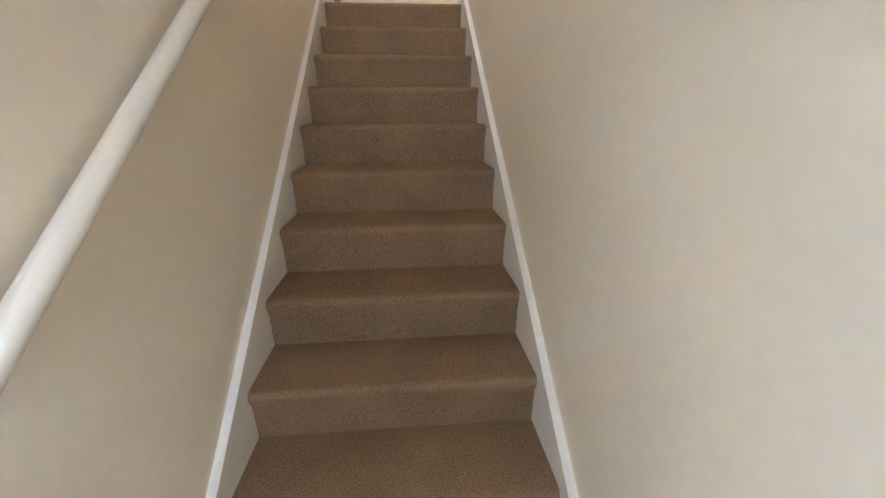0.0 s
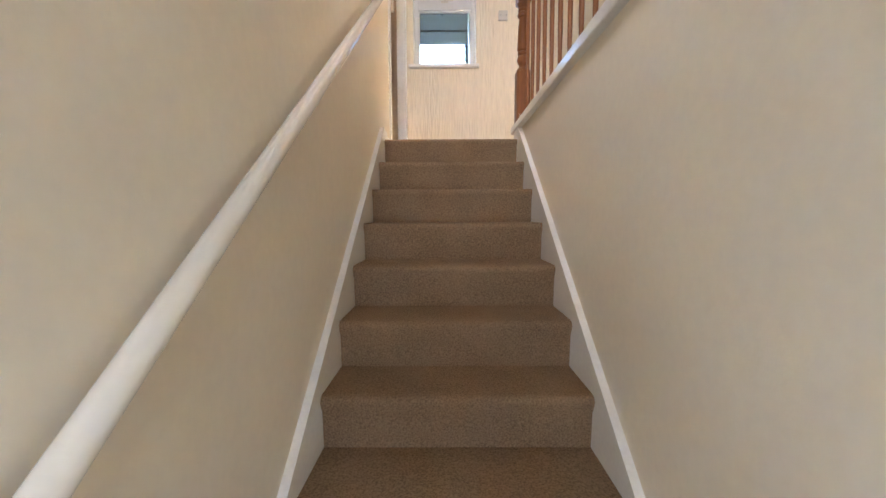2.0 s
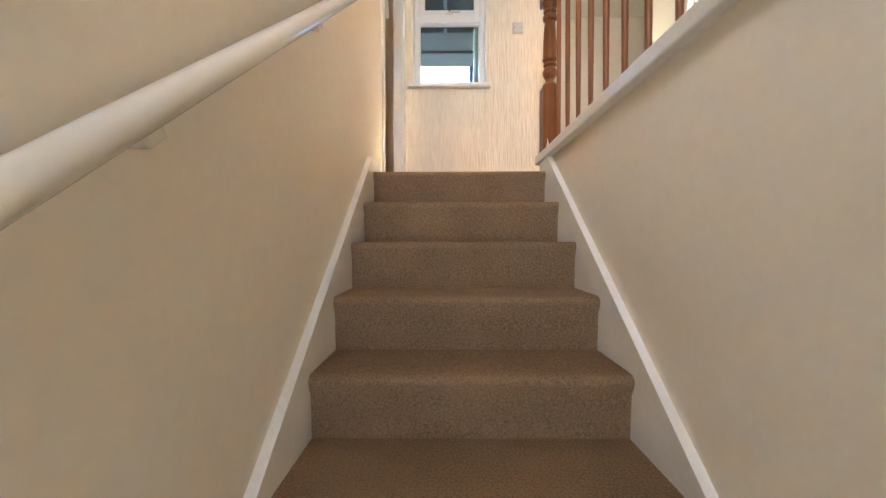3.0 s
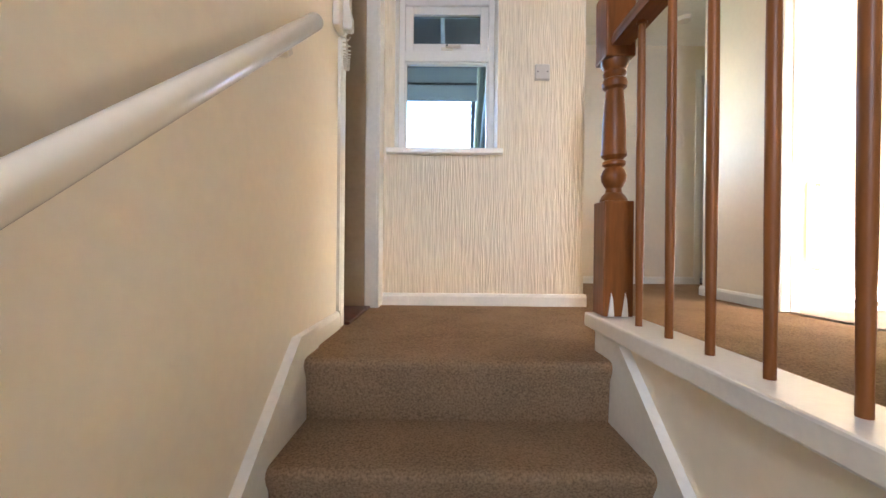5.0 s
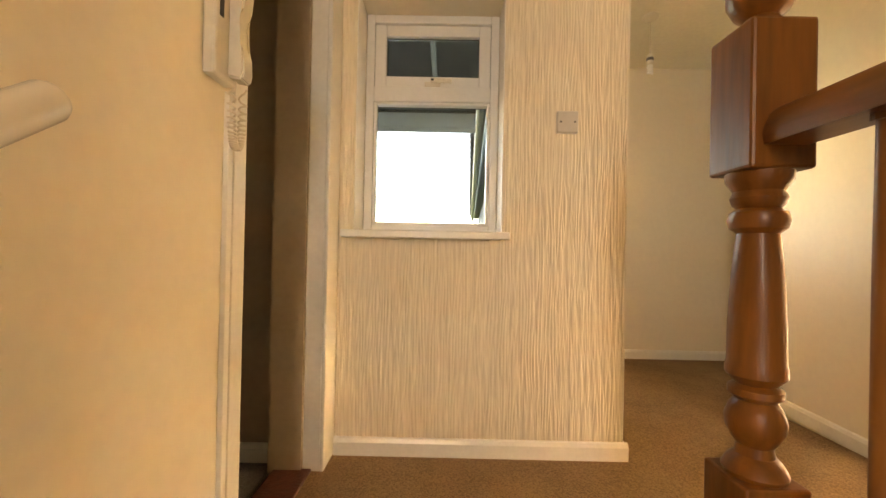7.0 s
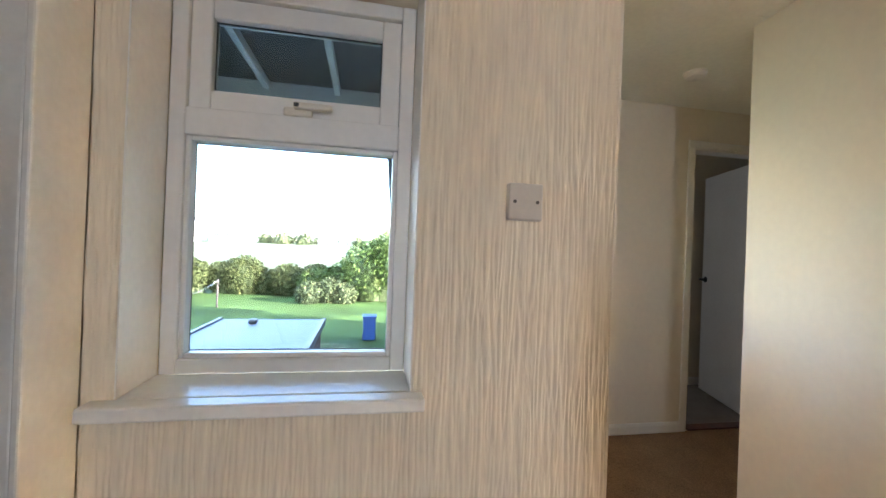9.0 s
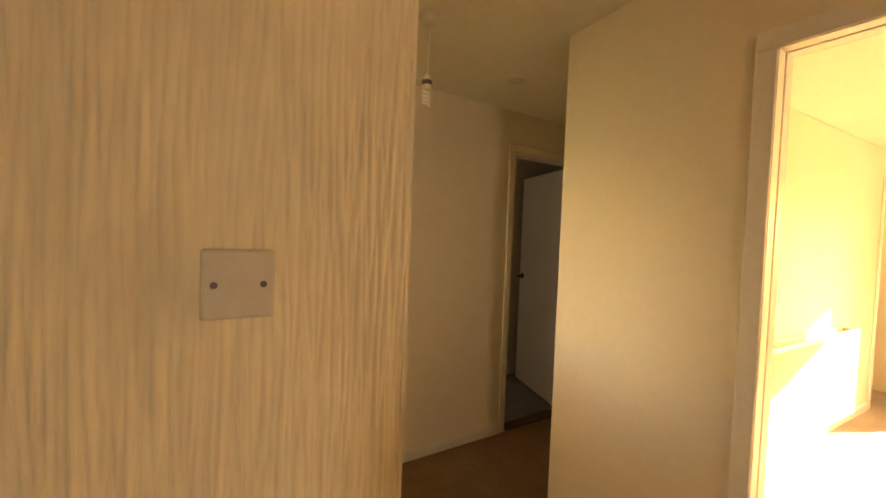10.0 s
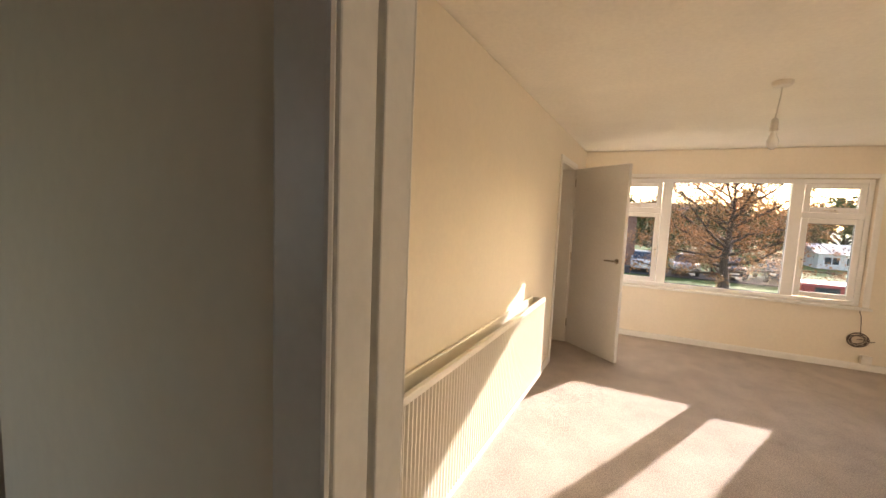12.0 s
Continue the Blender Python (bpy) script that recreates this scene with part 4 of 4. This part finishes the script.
for v in box(bm, -0.215, -0.19, 2.72, 17.25, 4.43, 4.60):
    v.co.x += wx(v.co.y)
part("fascia", bm, FASCIA, wg, "weathered white fascia board")
bm = bmesh.new()
tube(bm, [(wx(2.72) - 0.27, 2.72, 4.555), (wx(17.3) - 0.27, 17.3, 4.535)], 0.055, steps=10)
part("gutter", bm, STEEL, wg, "dark plastic gutter", smooth=True)
bm = bmesh.new()
tube(bm, [(wx(16.9) - 0.27, 16.9, 4.52), (wx(16.9) - 0.25, 16.9, 4.40), (wx(16.9) - 0.06, 16.9, 4.20), (wx(16.9) - 0.06, 16.9, GROUND)], 0.035, steps=10)
part("downpipe", bm, STEEL, wg, "dark plastic downpipe", smooth=True)
bm = bmesh.new()
prism(bm, [(-0.30, 4.62), (3.2, 6.6), (6.8, 4.62)], 5.45, 17.3, lambda u, v, w: (wx(w) + u, w, v))
part("roof", bm, ROOFTILE, wg, "brown tiled roof")
bm0 = bmesh.new()
box(bm0, -0.05, 0.32, 0, 0.30, -0.012, 0.016, bevel=0.008, m=Matrix.Rotation(radians(-29), 4, "Y"))
tile_mesh = mesh_object("tile", bm0, TILE)
for i in range(46):
    o = tile_mesh if i == 0 else new("tile", tile_mesh.data)
    o.parent = wg
    o.matrix_parent_inverse = Matrix.Translation(-Vector(wg.location))
    y = 2.85 + 0.312 * i
    o.location = (wx(y) - 0.33, y, 4.635)
cn = thing("window_canopy", (-0.3, 2.0, 4.0), "timber eaves canopy with white rafters over the landing window", "canopy", kind="structure")
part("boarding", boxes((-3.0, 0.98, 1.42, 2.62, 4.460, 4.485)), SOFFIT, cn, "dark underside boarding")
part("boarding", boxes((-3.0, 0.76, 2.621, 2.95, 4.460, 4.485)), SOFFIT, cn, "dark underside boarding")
for i in range(9):
    x = -2.75 + 0.43 * i + 0.14
    part("rafter", boxes((x, x + 0.035, 1.42, 2.89 if x < 0.7 else 2.58, 4.410, 4.459), bevel=0.003), FASCIA, cn)
part("fascia", boxes((-3.0, 0.76, 2.895, 2.92, 4.085, 4.459), bevel=0.003), FASCIA, cn, "weathered white fascia board")
part("gutter", boxes((-3.0, 0.76, 2.922, 3.01, 4.20, 4.31), bevel=0.02), FASCIA, cn)
# Dark strip drawn for the dark line across the fascia.
part("dark_strip", boxes((-3.0, 0.76, 2.880, 2.894, 4.205, 4.230), bevel=0.003), SOFFIT, cn)
part("drip_board", boxes((-3.0, 0.76, 2.885, 2.91, 4.045, 4.080), bevel=0.003), FASCIA, cn)
structure("outer_wall_back", RENDER, "pale rendered back wall", "wall", (-2.4, -0.102, 1.665, 1.70, GROUND, 3.08), (-0.10, 0.98, 1.405, 1.43, GROUND, 3.09))
structure("main_roof", ROOFTILE, "brown tiled roof over the flat", "roof", (-2.6, 7.9, -4.3, 1.45, TOP + 0.13, TOP + 0.30), (1.05, 5.5, 1.45, 5.44, TOP + 0.13, TOP + 0.30))

# flat-roofed outbuilding under the landing window
ob_ = thing("outbuilding", (-0.95, 5.6, GROUND), "brick outbuilding with a pale felt flat roof", "outbuilding")
part("wall", boxes((-1.78, -0.12, 3.5, 7.78, GROUND, 2.0)), BRICK, ob_, "brown brick wall")
part("roof", boxes((-1.85, -0.05, 3.4, 7.85, 2.0, 2.10), bevel=0.015), FELT, ob_, "pale felt flat roof")
part("kerb", boxes((-0.11, -0.045, 3.41, 7.84, 2.1005, 2.13), bevel=0.006), STEEL, ob_)
part("kerb", boxes((-1.855, -1.79, 3.41, 7.84, 2.1005, 2.13), bevel=0.006), STEEL, ob_)
part("vent", boxes((-1.25, -1.12, 7.35, 7.5, 2.1, 2.18), bevel=0.03), STEEL, ob_)


# ---- plants ----
def leaf_cloud(bm, blobs, count, size, seed, flat=1.0):
    """Small bent leaf blades scattered in a shell of several uneven blobs."""
    rnd = random.Random(seed)
    total = sum(b[3] ** 2 for b in blobs)
    for x, y, z, r in blobs:
        for _ in range(int(count * r * r / total)):
            v = Vector((rnd.gauss(0, 1), rnd.gauss(0, 1), rnd.gauss(0, 1))).normalized()
            p = Vector((x, y, z)) + v * r * (0.55 + 0.5 * rnd.random() ** 0.6) * Vector((1, 1, flat)).length / math.sqrt(3)
            s = size * (0.6 + 0.8 * rnd.random())
            a = Vector((rnd.gauss(0, 1), rnd.gauss(0, 1), rnd.gauss(0, 1))).normalized()
            b = a.cross(Vector((rnd.gauss(0, 1), rnd.gauss(0, 1), rnd.gauss(0, 1)))).normalized()
            c = a.cross(b)
            q = [p - a * s, p + b * s * 0.5 + c * s * 0.15, p + a * s, p - b * s * 0.5 + c * s * 0.15]
            vs = [bm.verts.new(t) for t in q]
            bm.faces.new((vs[0], vs[1], vs[3]))
            bm.faces.new((vs[1], vs[2], vs[3]))


def grow(bm, start, way, length, radius, depth, rnd, tips):
    """A limb that bends and forks."""
    pts, rad_, p, d = [start], [radius], start.copy(), way.copy()
    for i in range(4):
        d = (d + Vector((rnd.gauss(0, 0.12), rnd.gauss(0, 0.12), rnd.gauss(0.03, 0.08)))).normalized()
        p = p + d * length / 4
        pts.append(p.copy())
        rad_.append(radius * (1 - 0.14 * (i + 1)))
    tube(bm, pts, rad_, steps=6 if depth > 1 else 4)
    tips.append(p.copy())
    if depth:
        for k in range(rnd.choice((2, 3, 3))):
            side = Vector((rnd.gauss(0, 1), rnd.gauss(0, 1), rnd.gauss(0.25, 0.5))).normalized()
            grow(bm, pts[-1 - (k % 2)], (d * 0.75 + side * 0.8).normalized(), length * (0.62 + 0.2 * rnd.random()), rad_[-1] * 0.75, depth - 1, rnd, tips)


def tree(name, x, y, height, spread, seed, leaf, count, size, label, depth=4, group=""):
    rnd = random.Random(seed)
    t = thing(name, (x, y, GROUND), label, "tree", group)
    bm, tips = bmesh.new(), []
    base = Vector((x, y, GROUND - 0.1))
    trunk = height * 0.15
    tube(bm, [base, base + Vector((0.02, 0.03, trunk * 0.5)), base + Vector((0.05, 0.0, trunk))], [height * 0.035, height * 0.026, height * 0.022], steps=10)
    for k in range(11):
        a = 2 * math.pi * k / 11 + rnd.random()
        grow(bm, base + Vector((0.05, 0, trunk * (0.7 + 0.04 * k))), Vector((math.cos(a) * spread, math.sin(a) * spread, 0.02 + 1.1 * rnd.random())).normalized(), height * 0.27, height * 0.014, depth, rnd, tips)
    part("trunk", bm, BARK, t, smooth=True)
    bm = bmesh.new()
    leaf_cloud(bm, [(p.x, p.y, p.z, 0.30 + 0.40 * rnd.random()) for p in tips[8:]], count, size, seed + 1)
    part("crown", bm, leaf, t)
    return t


def broad_tree(name, x, y, height, reach, seed, label):
    """A leader with many rising limbs, each with branches and twigs, and leaves scattered along the twigs."""
    rnd = random.Random(seed)
    t = thing(name, (x, y, GROUND), label, "tree")
    wood, leaves = bmesh.new(), bmesh.new()
    base = Vector((x, y, GROUND - 0.1))

    def bough(start, way, length, radius, lift, steps=5, sides=5):
        pts, d = [start.copy()], way.normalized()
        for i in range(steps):
            d = (d + Vector((rnd.gauss(0, 0.10), rnd.gauss(0, 0.10), rnd.gauss(lift, 0.06)))).normalized()
            pts.append(pts[-1] + d * length / steps)
        tube(wood, pts, [radius * (1 - 0.75 * i / steps) for i in range(steps + 1)], steps=sides)
        return pts, d

    def scatter(p, count, wide):
        for _ in range(count):
            c = p + Vector((rnd.gauss(0, wide), rnd.gauss(0, wide), rnd.gauss(-0.04, wide)))
            size = 0.040 + 0.035 * rnd.random()
            a = Vector((rnd.gauss(0, 1), rnd.gauss(0, 1), rnd.gauss(0, 1))).normalized()
            b = a.cross(Vector((rnd.gauss(0, 1), rnd.gauss(0, 1), rnd.gauss(0, 1)))).normalized()
            n = a.cross(b)
            vs = [leaves.verts.new(q) for q in (c - a * size, c + b * size * 0.55 + n * size * 0.2, c + a * size, c - b * size * 0.55 + n * size * 0.2)]
            leaves.faces.new((vs[0], vs[1], vs[3]))
            leaves.faces.new((vs[1], vs[2], vs[3]))

    leader = [base, base + Vector((0.03, 0.04, 0.8)), base + Vector((0.0, 0.10, 1.7)), base + Vector((0.08, 0.0, 3.4)), base + Vector((0.0, -0.10, 5.4)), base + Vector((0.05, 0.0, height - 1.2))]
    tube(wood, leader, [0.34, 0.26, 0.22, 0.15, 0.08, 0.02], steps=10)
    limbs = 34
    for k in range(limbs):
        f = k / (limbs - 1)
        h = 0.8 + (height - 2.9) * f
        turn = 2.4 * k + rnd.gauss(0, 0.3)
        level = (h - 0.40 * height) / (0.62 * height)
        length = reach * math.sqrt(max(0.12, 1 - level * level)) * (0.80 + 0.25 * rnd.random())
        way = Vector((math.cos(turn), math.sin(turn), 0.08 + 0.9 * f + rnd.gauss(0, 0.08)))
        pts, d = bough(base + Vector((0, 0, h)), way, length, 0.10 - 0.055 * f, 0.05, 7, 6)
        for i in range(1, 8):
            for _ in range(2):
                side = Vector((rnd.gauss(0, 1), rnd.gauss(0, 1), rnd.gauss(0.15, 0.6))).normalized()
                q, d2 = bough(pts[i], way.normalized() * 0.8 + side, length * (0.16 + 0.16 * rnd.random()), 0.026, 0.03, 4, 4)
                for j in range(1, 5):
                    side = Vector((rnd.gauss(0, 1), rnd.gauss(0, 1), rnd.gauss(0.1, 0.7))).normalized()
                    w, d3 = bough(q[j], d2 * 0.7 + side, 0.35 + 0.4 * rnd.random(), 0.011, 0.0, 2, 3)
                    if rnd.random() < 0.80:
                        scatter(w[1], rnd.randint(6, 20), 0.15)
                        scatter(w[2], rnd.randint(6, 22), 0.16)
    part("trunk", wood, BARK, t, smooth=True)
    part("crown", leaves, AUTUMN, t)
    return t


def hedge(name, blobs, seed, leaf, count, size, label):
    bm = bmesh.new()
    leaf_cloud(bm, blobs, count, size, seed)
    t = thing(name, (blobs[0][0], blobs[0][1], GROUND), label, "hedge")
    part("foliage", bm, leaf, t)
    for x, y, z, r in blobs:
        bm = bmesh.new()
        lathe(bm, [(0.02, GROUND), (r * 0.60, GROUND + 0.05), (r * 0.66, z), (r * 0.4, z + r * 0.45), (0.02, z + r * 0.58)], (x, y, 0), steps=9)
        part("dense_core", bm, DARKFOL, t)
    return t


rnd = random.Random(11)
hedge("hedge", [(-34 + 1.7 * i + rnd.gauss(0, 0.4), 32 + rnd.gauss(0, 0.6), 0.45 + rnd.random() * 0.5, 1.0 + 0.7 * rnd.random()) for i in range(20)], 3, BRUSH, 50000, 0.11, "straggling hedge of dry brown and green brush")
hedge("bush", [(1.0, 29.5, 1.7, 2.2), (3.0, 29.6, 2.6, 2.3), (2.1, 29.2, 2.4, 1.6), (-1.2, 30.4, 0.7, 1.5), (5.5, 30.5, 2.5, 2.5), (-2.9, 30.6, 0.5, 1.3)], 4, FOLIAGE, 22000, 0.12, "rounded sunlit green bush at the garden end")
broad_tree("autumn_tree", 31.0, -4.6, 9.4, 6.2, 21, "broad tree with thinning rust and gold autumn leaves")
hedge("shrub", [(-2.9, 27.4, 0.2, 0.9), (-1.7, 27.9, 0.3, 1.0), (-0.7, 27.6, 0.2, 0.8)], 6, DARKFOL, 5000, 0.10, "dark low shrub before the green bush")
tree("far_tree", 44, 3.5, 9, 1.0, 33, DARKFOL, 3500, 0.22, "dark green tree behind the houses", depth=3, group="far trees")
tree("far_tree", 58, -9, 9, 1.2, 36, DARKFOL, 5000, 0.26, "dark green tree behind the houses", depth=3, group="far trees")
tree("far_tree", 60, -3, 9, 1.2, 37, DARKFOL, 5000, 0.26, "dark green tree behind the houses", depth=3, group="far trees")
tree("far_tree", 62, -14.5, 8, 1.2, 38, DARKFOL, 5000, 0.26, "dark green tree behind the houses", depth=3, group="far trees")
tree("far_tree", 70, -24, 12, 1.1, 34, DARKFOL, 4000, 0.3, "dark green tree behind the houses", depth=3, group="far trees")
tree("far_tree", 75, -15, 11, 1.1, 35, DARKFOL, 4000, 0.3, "dark green tree behind the houses", depth=3, group="far trees")

# ---- garden things ----
for i, (x, y, hgt) in enumerate(((-7.2, 17.6, 1.6), (-7.6, 25.0, 1.6), (-12.0, 18.5, 1.6))):
    bm = bmesh.new()
    lathe(bm, [(0.06, GROUND - 0.1), (0.06, GROUND + hgt), (0.03, GROUND + hgt + 0.03)], (x, y, 0), steps=10)
    solid("washing_line_post", bm, BARK, "dark wooden washing line post in the grass", "post", "washing line posts")
bm = bmesh.new()
for a, b in (((-7.2, 17.6), (-7.6, 25.0)), ((-12.0, 18.5), (-7.2, 17.6))):
    tube(bm, [(a[0] + (b[0] - a[0]) * k / 8, a[1] + (b[1] - a[1]) * k / 8, GROUND + 1.55 - 1.3 * (k / 8) * (1 - k / 8)) for k in range(9)], 0.015, steps=5)
solid("washing_line", bm, ROPE, "slack pale rope between wooden posts", "rope")
sh = thing("garden_shed", (-14, 29, GROUND), "grey-brown garden shed with a pitched roof", "shed")
part("wall", boxes((-17, -11.6, 27.5, 30, GROUND, 1.6)), CANVAS, sh)
bm = bmesh.new()
prism(bm, [(27.2, 1.55), (28.75, 2.6), (30.3, 1.55)], -17.2, -11.4, lambda u, v, w: (w, u, v))
part("roof", bm, CANVAS, sh)
bn = thing("wheelie_bin", (0.85, 16.8, GROUND), "blue plastic wheeled bin on the grass", "bin")
part("body", boxes((0.6, 1.1, 16.5, 17.1, GROUND + 0.05, 0.62), bevel=0.03), BLUEPLASTIC, bn)
part("lid", boxes((0.57, 1.13, 16.46, 17.14, 0.622, 0.70), bevel=0.02), BLUEPLASTIC, bn)
for x in (0.56, 1.10):
    bm = bmesh.new()
    lathe(bm, [(0.10, 0), (0.10, 0.05)], (x, 17.05, GROUND + 0.1), axis="x", steps=14)
    part("wheel", bm, BLACK, bn)
bm = bmesh.new()
prism(bm, [(9.9, GROUND), (9.8, 0.0), (10.3, 0.28), (11.0, 0.10), (11.1, GROUND)], -0.35, 0.75, lambda u, v, w: (w, u, v))
solid("covered_heap", bm, BLUEPLASTIC, "blue plastic sheet over a low heap beside the outbuilding", "tarpaulin")


# ---- buildings ----
def house(name, x0, x1, y0, y1, eaves, ridge, wall, roof, label, windows, axis="y", group="", base=GROUND):
    """Walls, gabled roof and windows (face, across, z, width, height)."""
    t = thing(name, ((x0 + x1) / 2, (y0 + y1) / 2, base), label, "house", group)
    part("wall", boxes((x0, x1, y0, y1, base - 0.3, eaves)), wall, t)
    bm = bmesh.new()
    if axis == "y":
        m = (x0 + x1) / 2
        prism(bm, [(x0 - 0.35, eaves), (m, ridge), (x1 + 0.35, eaves)], y0 - 0.3, y1 + 0.3, lambda u, v, w: (u, w, v))
    else:
        m = (y0 + y1) / 2
        prism(bm, [(y0 - 0.35, eaves), (m, ridge), (y1 + 0.35, eaves)], x0 - 0.3, x1 + 0.3, lambda u, v, w: (w, u, v))
    part("roof", bm, roof, t)
    for face, c, z, w, h in windows:
        def fw(u, d, v):
            return Vector((x0 - 0.05 + d, u, v)) if face == "x" else Vector((u, y0 - 0.05 + d, v))
        bm = bmesh.new()
        ring(bm, fw, c - w / 2, c + w / 2, 0, 0.09, z, z + h, 0.07)
        bar(bm, fw, c - 0.03, c + 0.03, 0.01, 0.08, z + 0.06, z + h - 0.06)
        wd = part("window", bm, UPVC, t)
        bm = bmesh.new()
        bar(bm, fw, c - w / 2 + 0.05, c + w / 2 - 0.05, 0.03, 0.06, z + 0.05, z + h - 0.05, 0)
        part("pane", bm, DARKGLASS, wd)
    return t


house("house", 40, 48, 0.3, 10, 4.6, 7.2, BRICK, ROOFTILE, "brown brick house with a pitched tiled roof",
      [("x", 2, 2.8, 1.6, 1.2), ("x", 5, 2.8, 1.6, 1.2), ("x", 2, 0.3, 1.6, 1.4), ("x", 5, 0.3, 1.6, 1.4), ("x", 8, 2.8, 1.2, 1.2), ("x", 8, 0.3, 1.2, 1.4)], "x", "houses across the green")
house("bungalow", 52, 58, -20.6, -15.8, 1.15, 2.0, RENDER, FELT, "white bungalow with a low pale roof", [("x", -19.9, 0.1, 0.9, 0.8), ("x", -18.4, 0.1, 1.2, 0.8), ("x", -16.8, 0.1, 1.2, 0.8)], "y", "houses across the green")
house("house", 86, 94, -14, 2, 4.6, 7.0, RENDER, ROOFTILE, "pale house far behind the trees", [("x", -10, 2.6, 1.6, 1.2), ("x", -5, 2.6, 1.6, 1.2), ("x", 0, 2.6, 1.6, 1.2)], "y", "houses across the green")
for i, (x0, y0, w, hgt) in enumerate(((-62, 96, 14, 4.2), (-46, 97, 9, 4.8), (-34, 98, 5, 3.0))):
    house("farm_building", x0, x0 + w, y0, y0 + 8, 2.9 + hgt, 4.0 + hgt, RENDER if i else BRICK, FELT, "pale farm building on the far field", [("y", x0 + w * 0.3, 1.6 + hgt, 1.2, 0.9), ("y", x0 + w * 0.7, 1.6 + hgt, 1.2, 0.9)], "x", "far farm buildings", base=2.8)
hedge("far_hedge", [(-24 + 4.5 * i, 104 + rnd.gauss(0, 1), 4.2, 1.5 + rnd.random()) for i in range(9)], 8, DARKFOL, 2500, 0.35, "dark shrubs along the far field")
structure("road", ASPHALT, "grey asphalt parking strip", "road", (34.5, 39.5, -40, 20, GROUND - 0.2, GROUND + 0.09))


def car(name, x, y, paint, label):
    """A parked car, its nose towards the green."""
    z = GROUND + 0.09
    t = thing(name, (x, y, z), label, "car", "parked cars")
    side = lambda u, v, w: (x + u, y + w, z + v)
    bm = bmesh.new()
    prism(bm, [(-2.05, 0.30), (-2.1, 0.62), (-1.9, 0.84), (-1.1, 0.92), (1.85, 0.90), (2.1, 0.70), (2.1, 0.30)], -0.84, 0.84, side)
    bmesh.ops.bevel(bm, geom=bm.edges[:], offset=0.06, segments=2, affect="EDGES")
    body = part("body", bm, paint, t, smooth=True)
    bm = bmesh.new()
    prism(bm, [(-1.15, 0.90), (-0.45, 1.40), (1.1, 1.42), (1.75, 0.88)], -0.70, 0.70, lambda u, v, w: side(u, v, w * (1.0 if v < 1 else 0.88)))
    part("cabin_glass", bm, DARKGLASS, t)
    part("roof", boxes((x - 0.42, x + 1.05, y - 0.60, y + 0.60, z + 1.405, z + 1.45), bevel=0.02), paint, t)
    for du in (-1.3, 1.3):
        for dw in (-0.86, 0.66):
            bm = bmesh.new()
            lathe(bm, [(0.31, 0), (0.31, 0.2)], (x + du, y + dw, z + 0.31), axis="y", steps=18)
            wh = part("wheel", bm, BLACK, t)
            bm = bmesh.new()
            lathe(bm, [(0.19, -0.01), (0.19, 0.21)], (x + du, y + dw, z + 0.31), axis="y", steps=14)
            part("rim", bm, CHROME, wh)
    for dw in (-0.6, 0.6):
        part("headlight", boxes((x - 2.11, x - 2.02, y + dw - 0.14, y + dw + 0.14, z + 0.58, z + 0.70), bevel=0.02), PLASTIC, body)
    part("number_plate", boxes((x - 2.115, x - 2.085, y - 0.26, y + 0.26, z + 0.40, z + 0.51), bevel=0.004), GLOSS, body)
    return t


WHITECAR = material("white_car_paint", (0.55, 0.55, 0.54), 0.3, spread=0.02, bump=0.0, coat=0.5)
for y, paint, label in ((2.6, CARPAINT, "silver parked car beyond the grass"), (-0.3, WHITECAR, "white parked car beyond the grass"), (-3.1, CARPAINT, "silver parked car beyond the grass"),
                        (-5.9, DARKCAR, "dark parked car beyond the grass"), (-8.6, DARKCAR, "dark parked car beyond the grass"), (6.0, DARKCAR, "dark parked car beyond the grass")):
    car("parked_car", 37.2, y, paint, label)
rv = thing("red_van", (27, -8.8, GROUND), "red van parked at the edge of the green", "van")
part("body", boxes((26.1, 27.9, -10.9, -6.7, GROUND + 0.35, 1.05), bevel=0.10), REDPAINT, rv)
part("window", boxes((26.085, 26.097, -8.1, -7.2, 0.55, 0.90), bevel=0.004), DARKGLASS, rv)
part("side_moulding", boxes((26.082, 26.097, -10.7, -6.9, 0.30, 0.36), bevel=0.004), BLACK, rv)
for y in (-10.1, -7.5):
    for x in (26.05, 27.73):
        bm = bmesh.new()
        lathe(bm, [(0.33, 0), (0.33, 0.22)], (x, y, GROUND + 0.36), axis="x", steps=18)
        wheel = part("wheel", bm, BLACK, rv)
        bm = bmesh.new()
        lathe(bm, [(0.20, -0.008), (0.20, 0.228)], (x, y, GROUND + 0.36), axis="x", steps=14)
        part("rim", bm, CHROME, wheel)
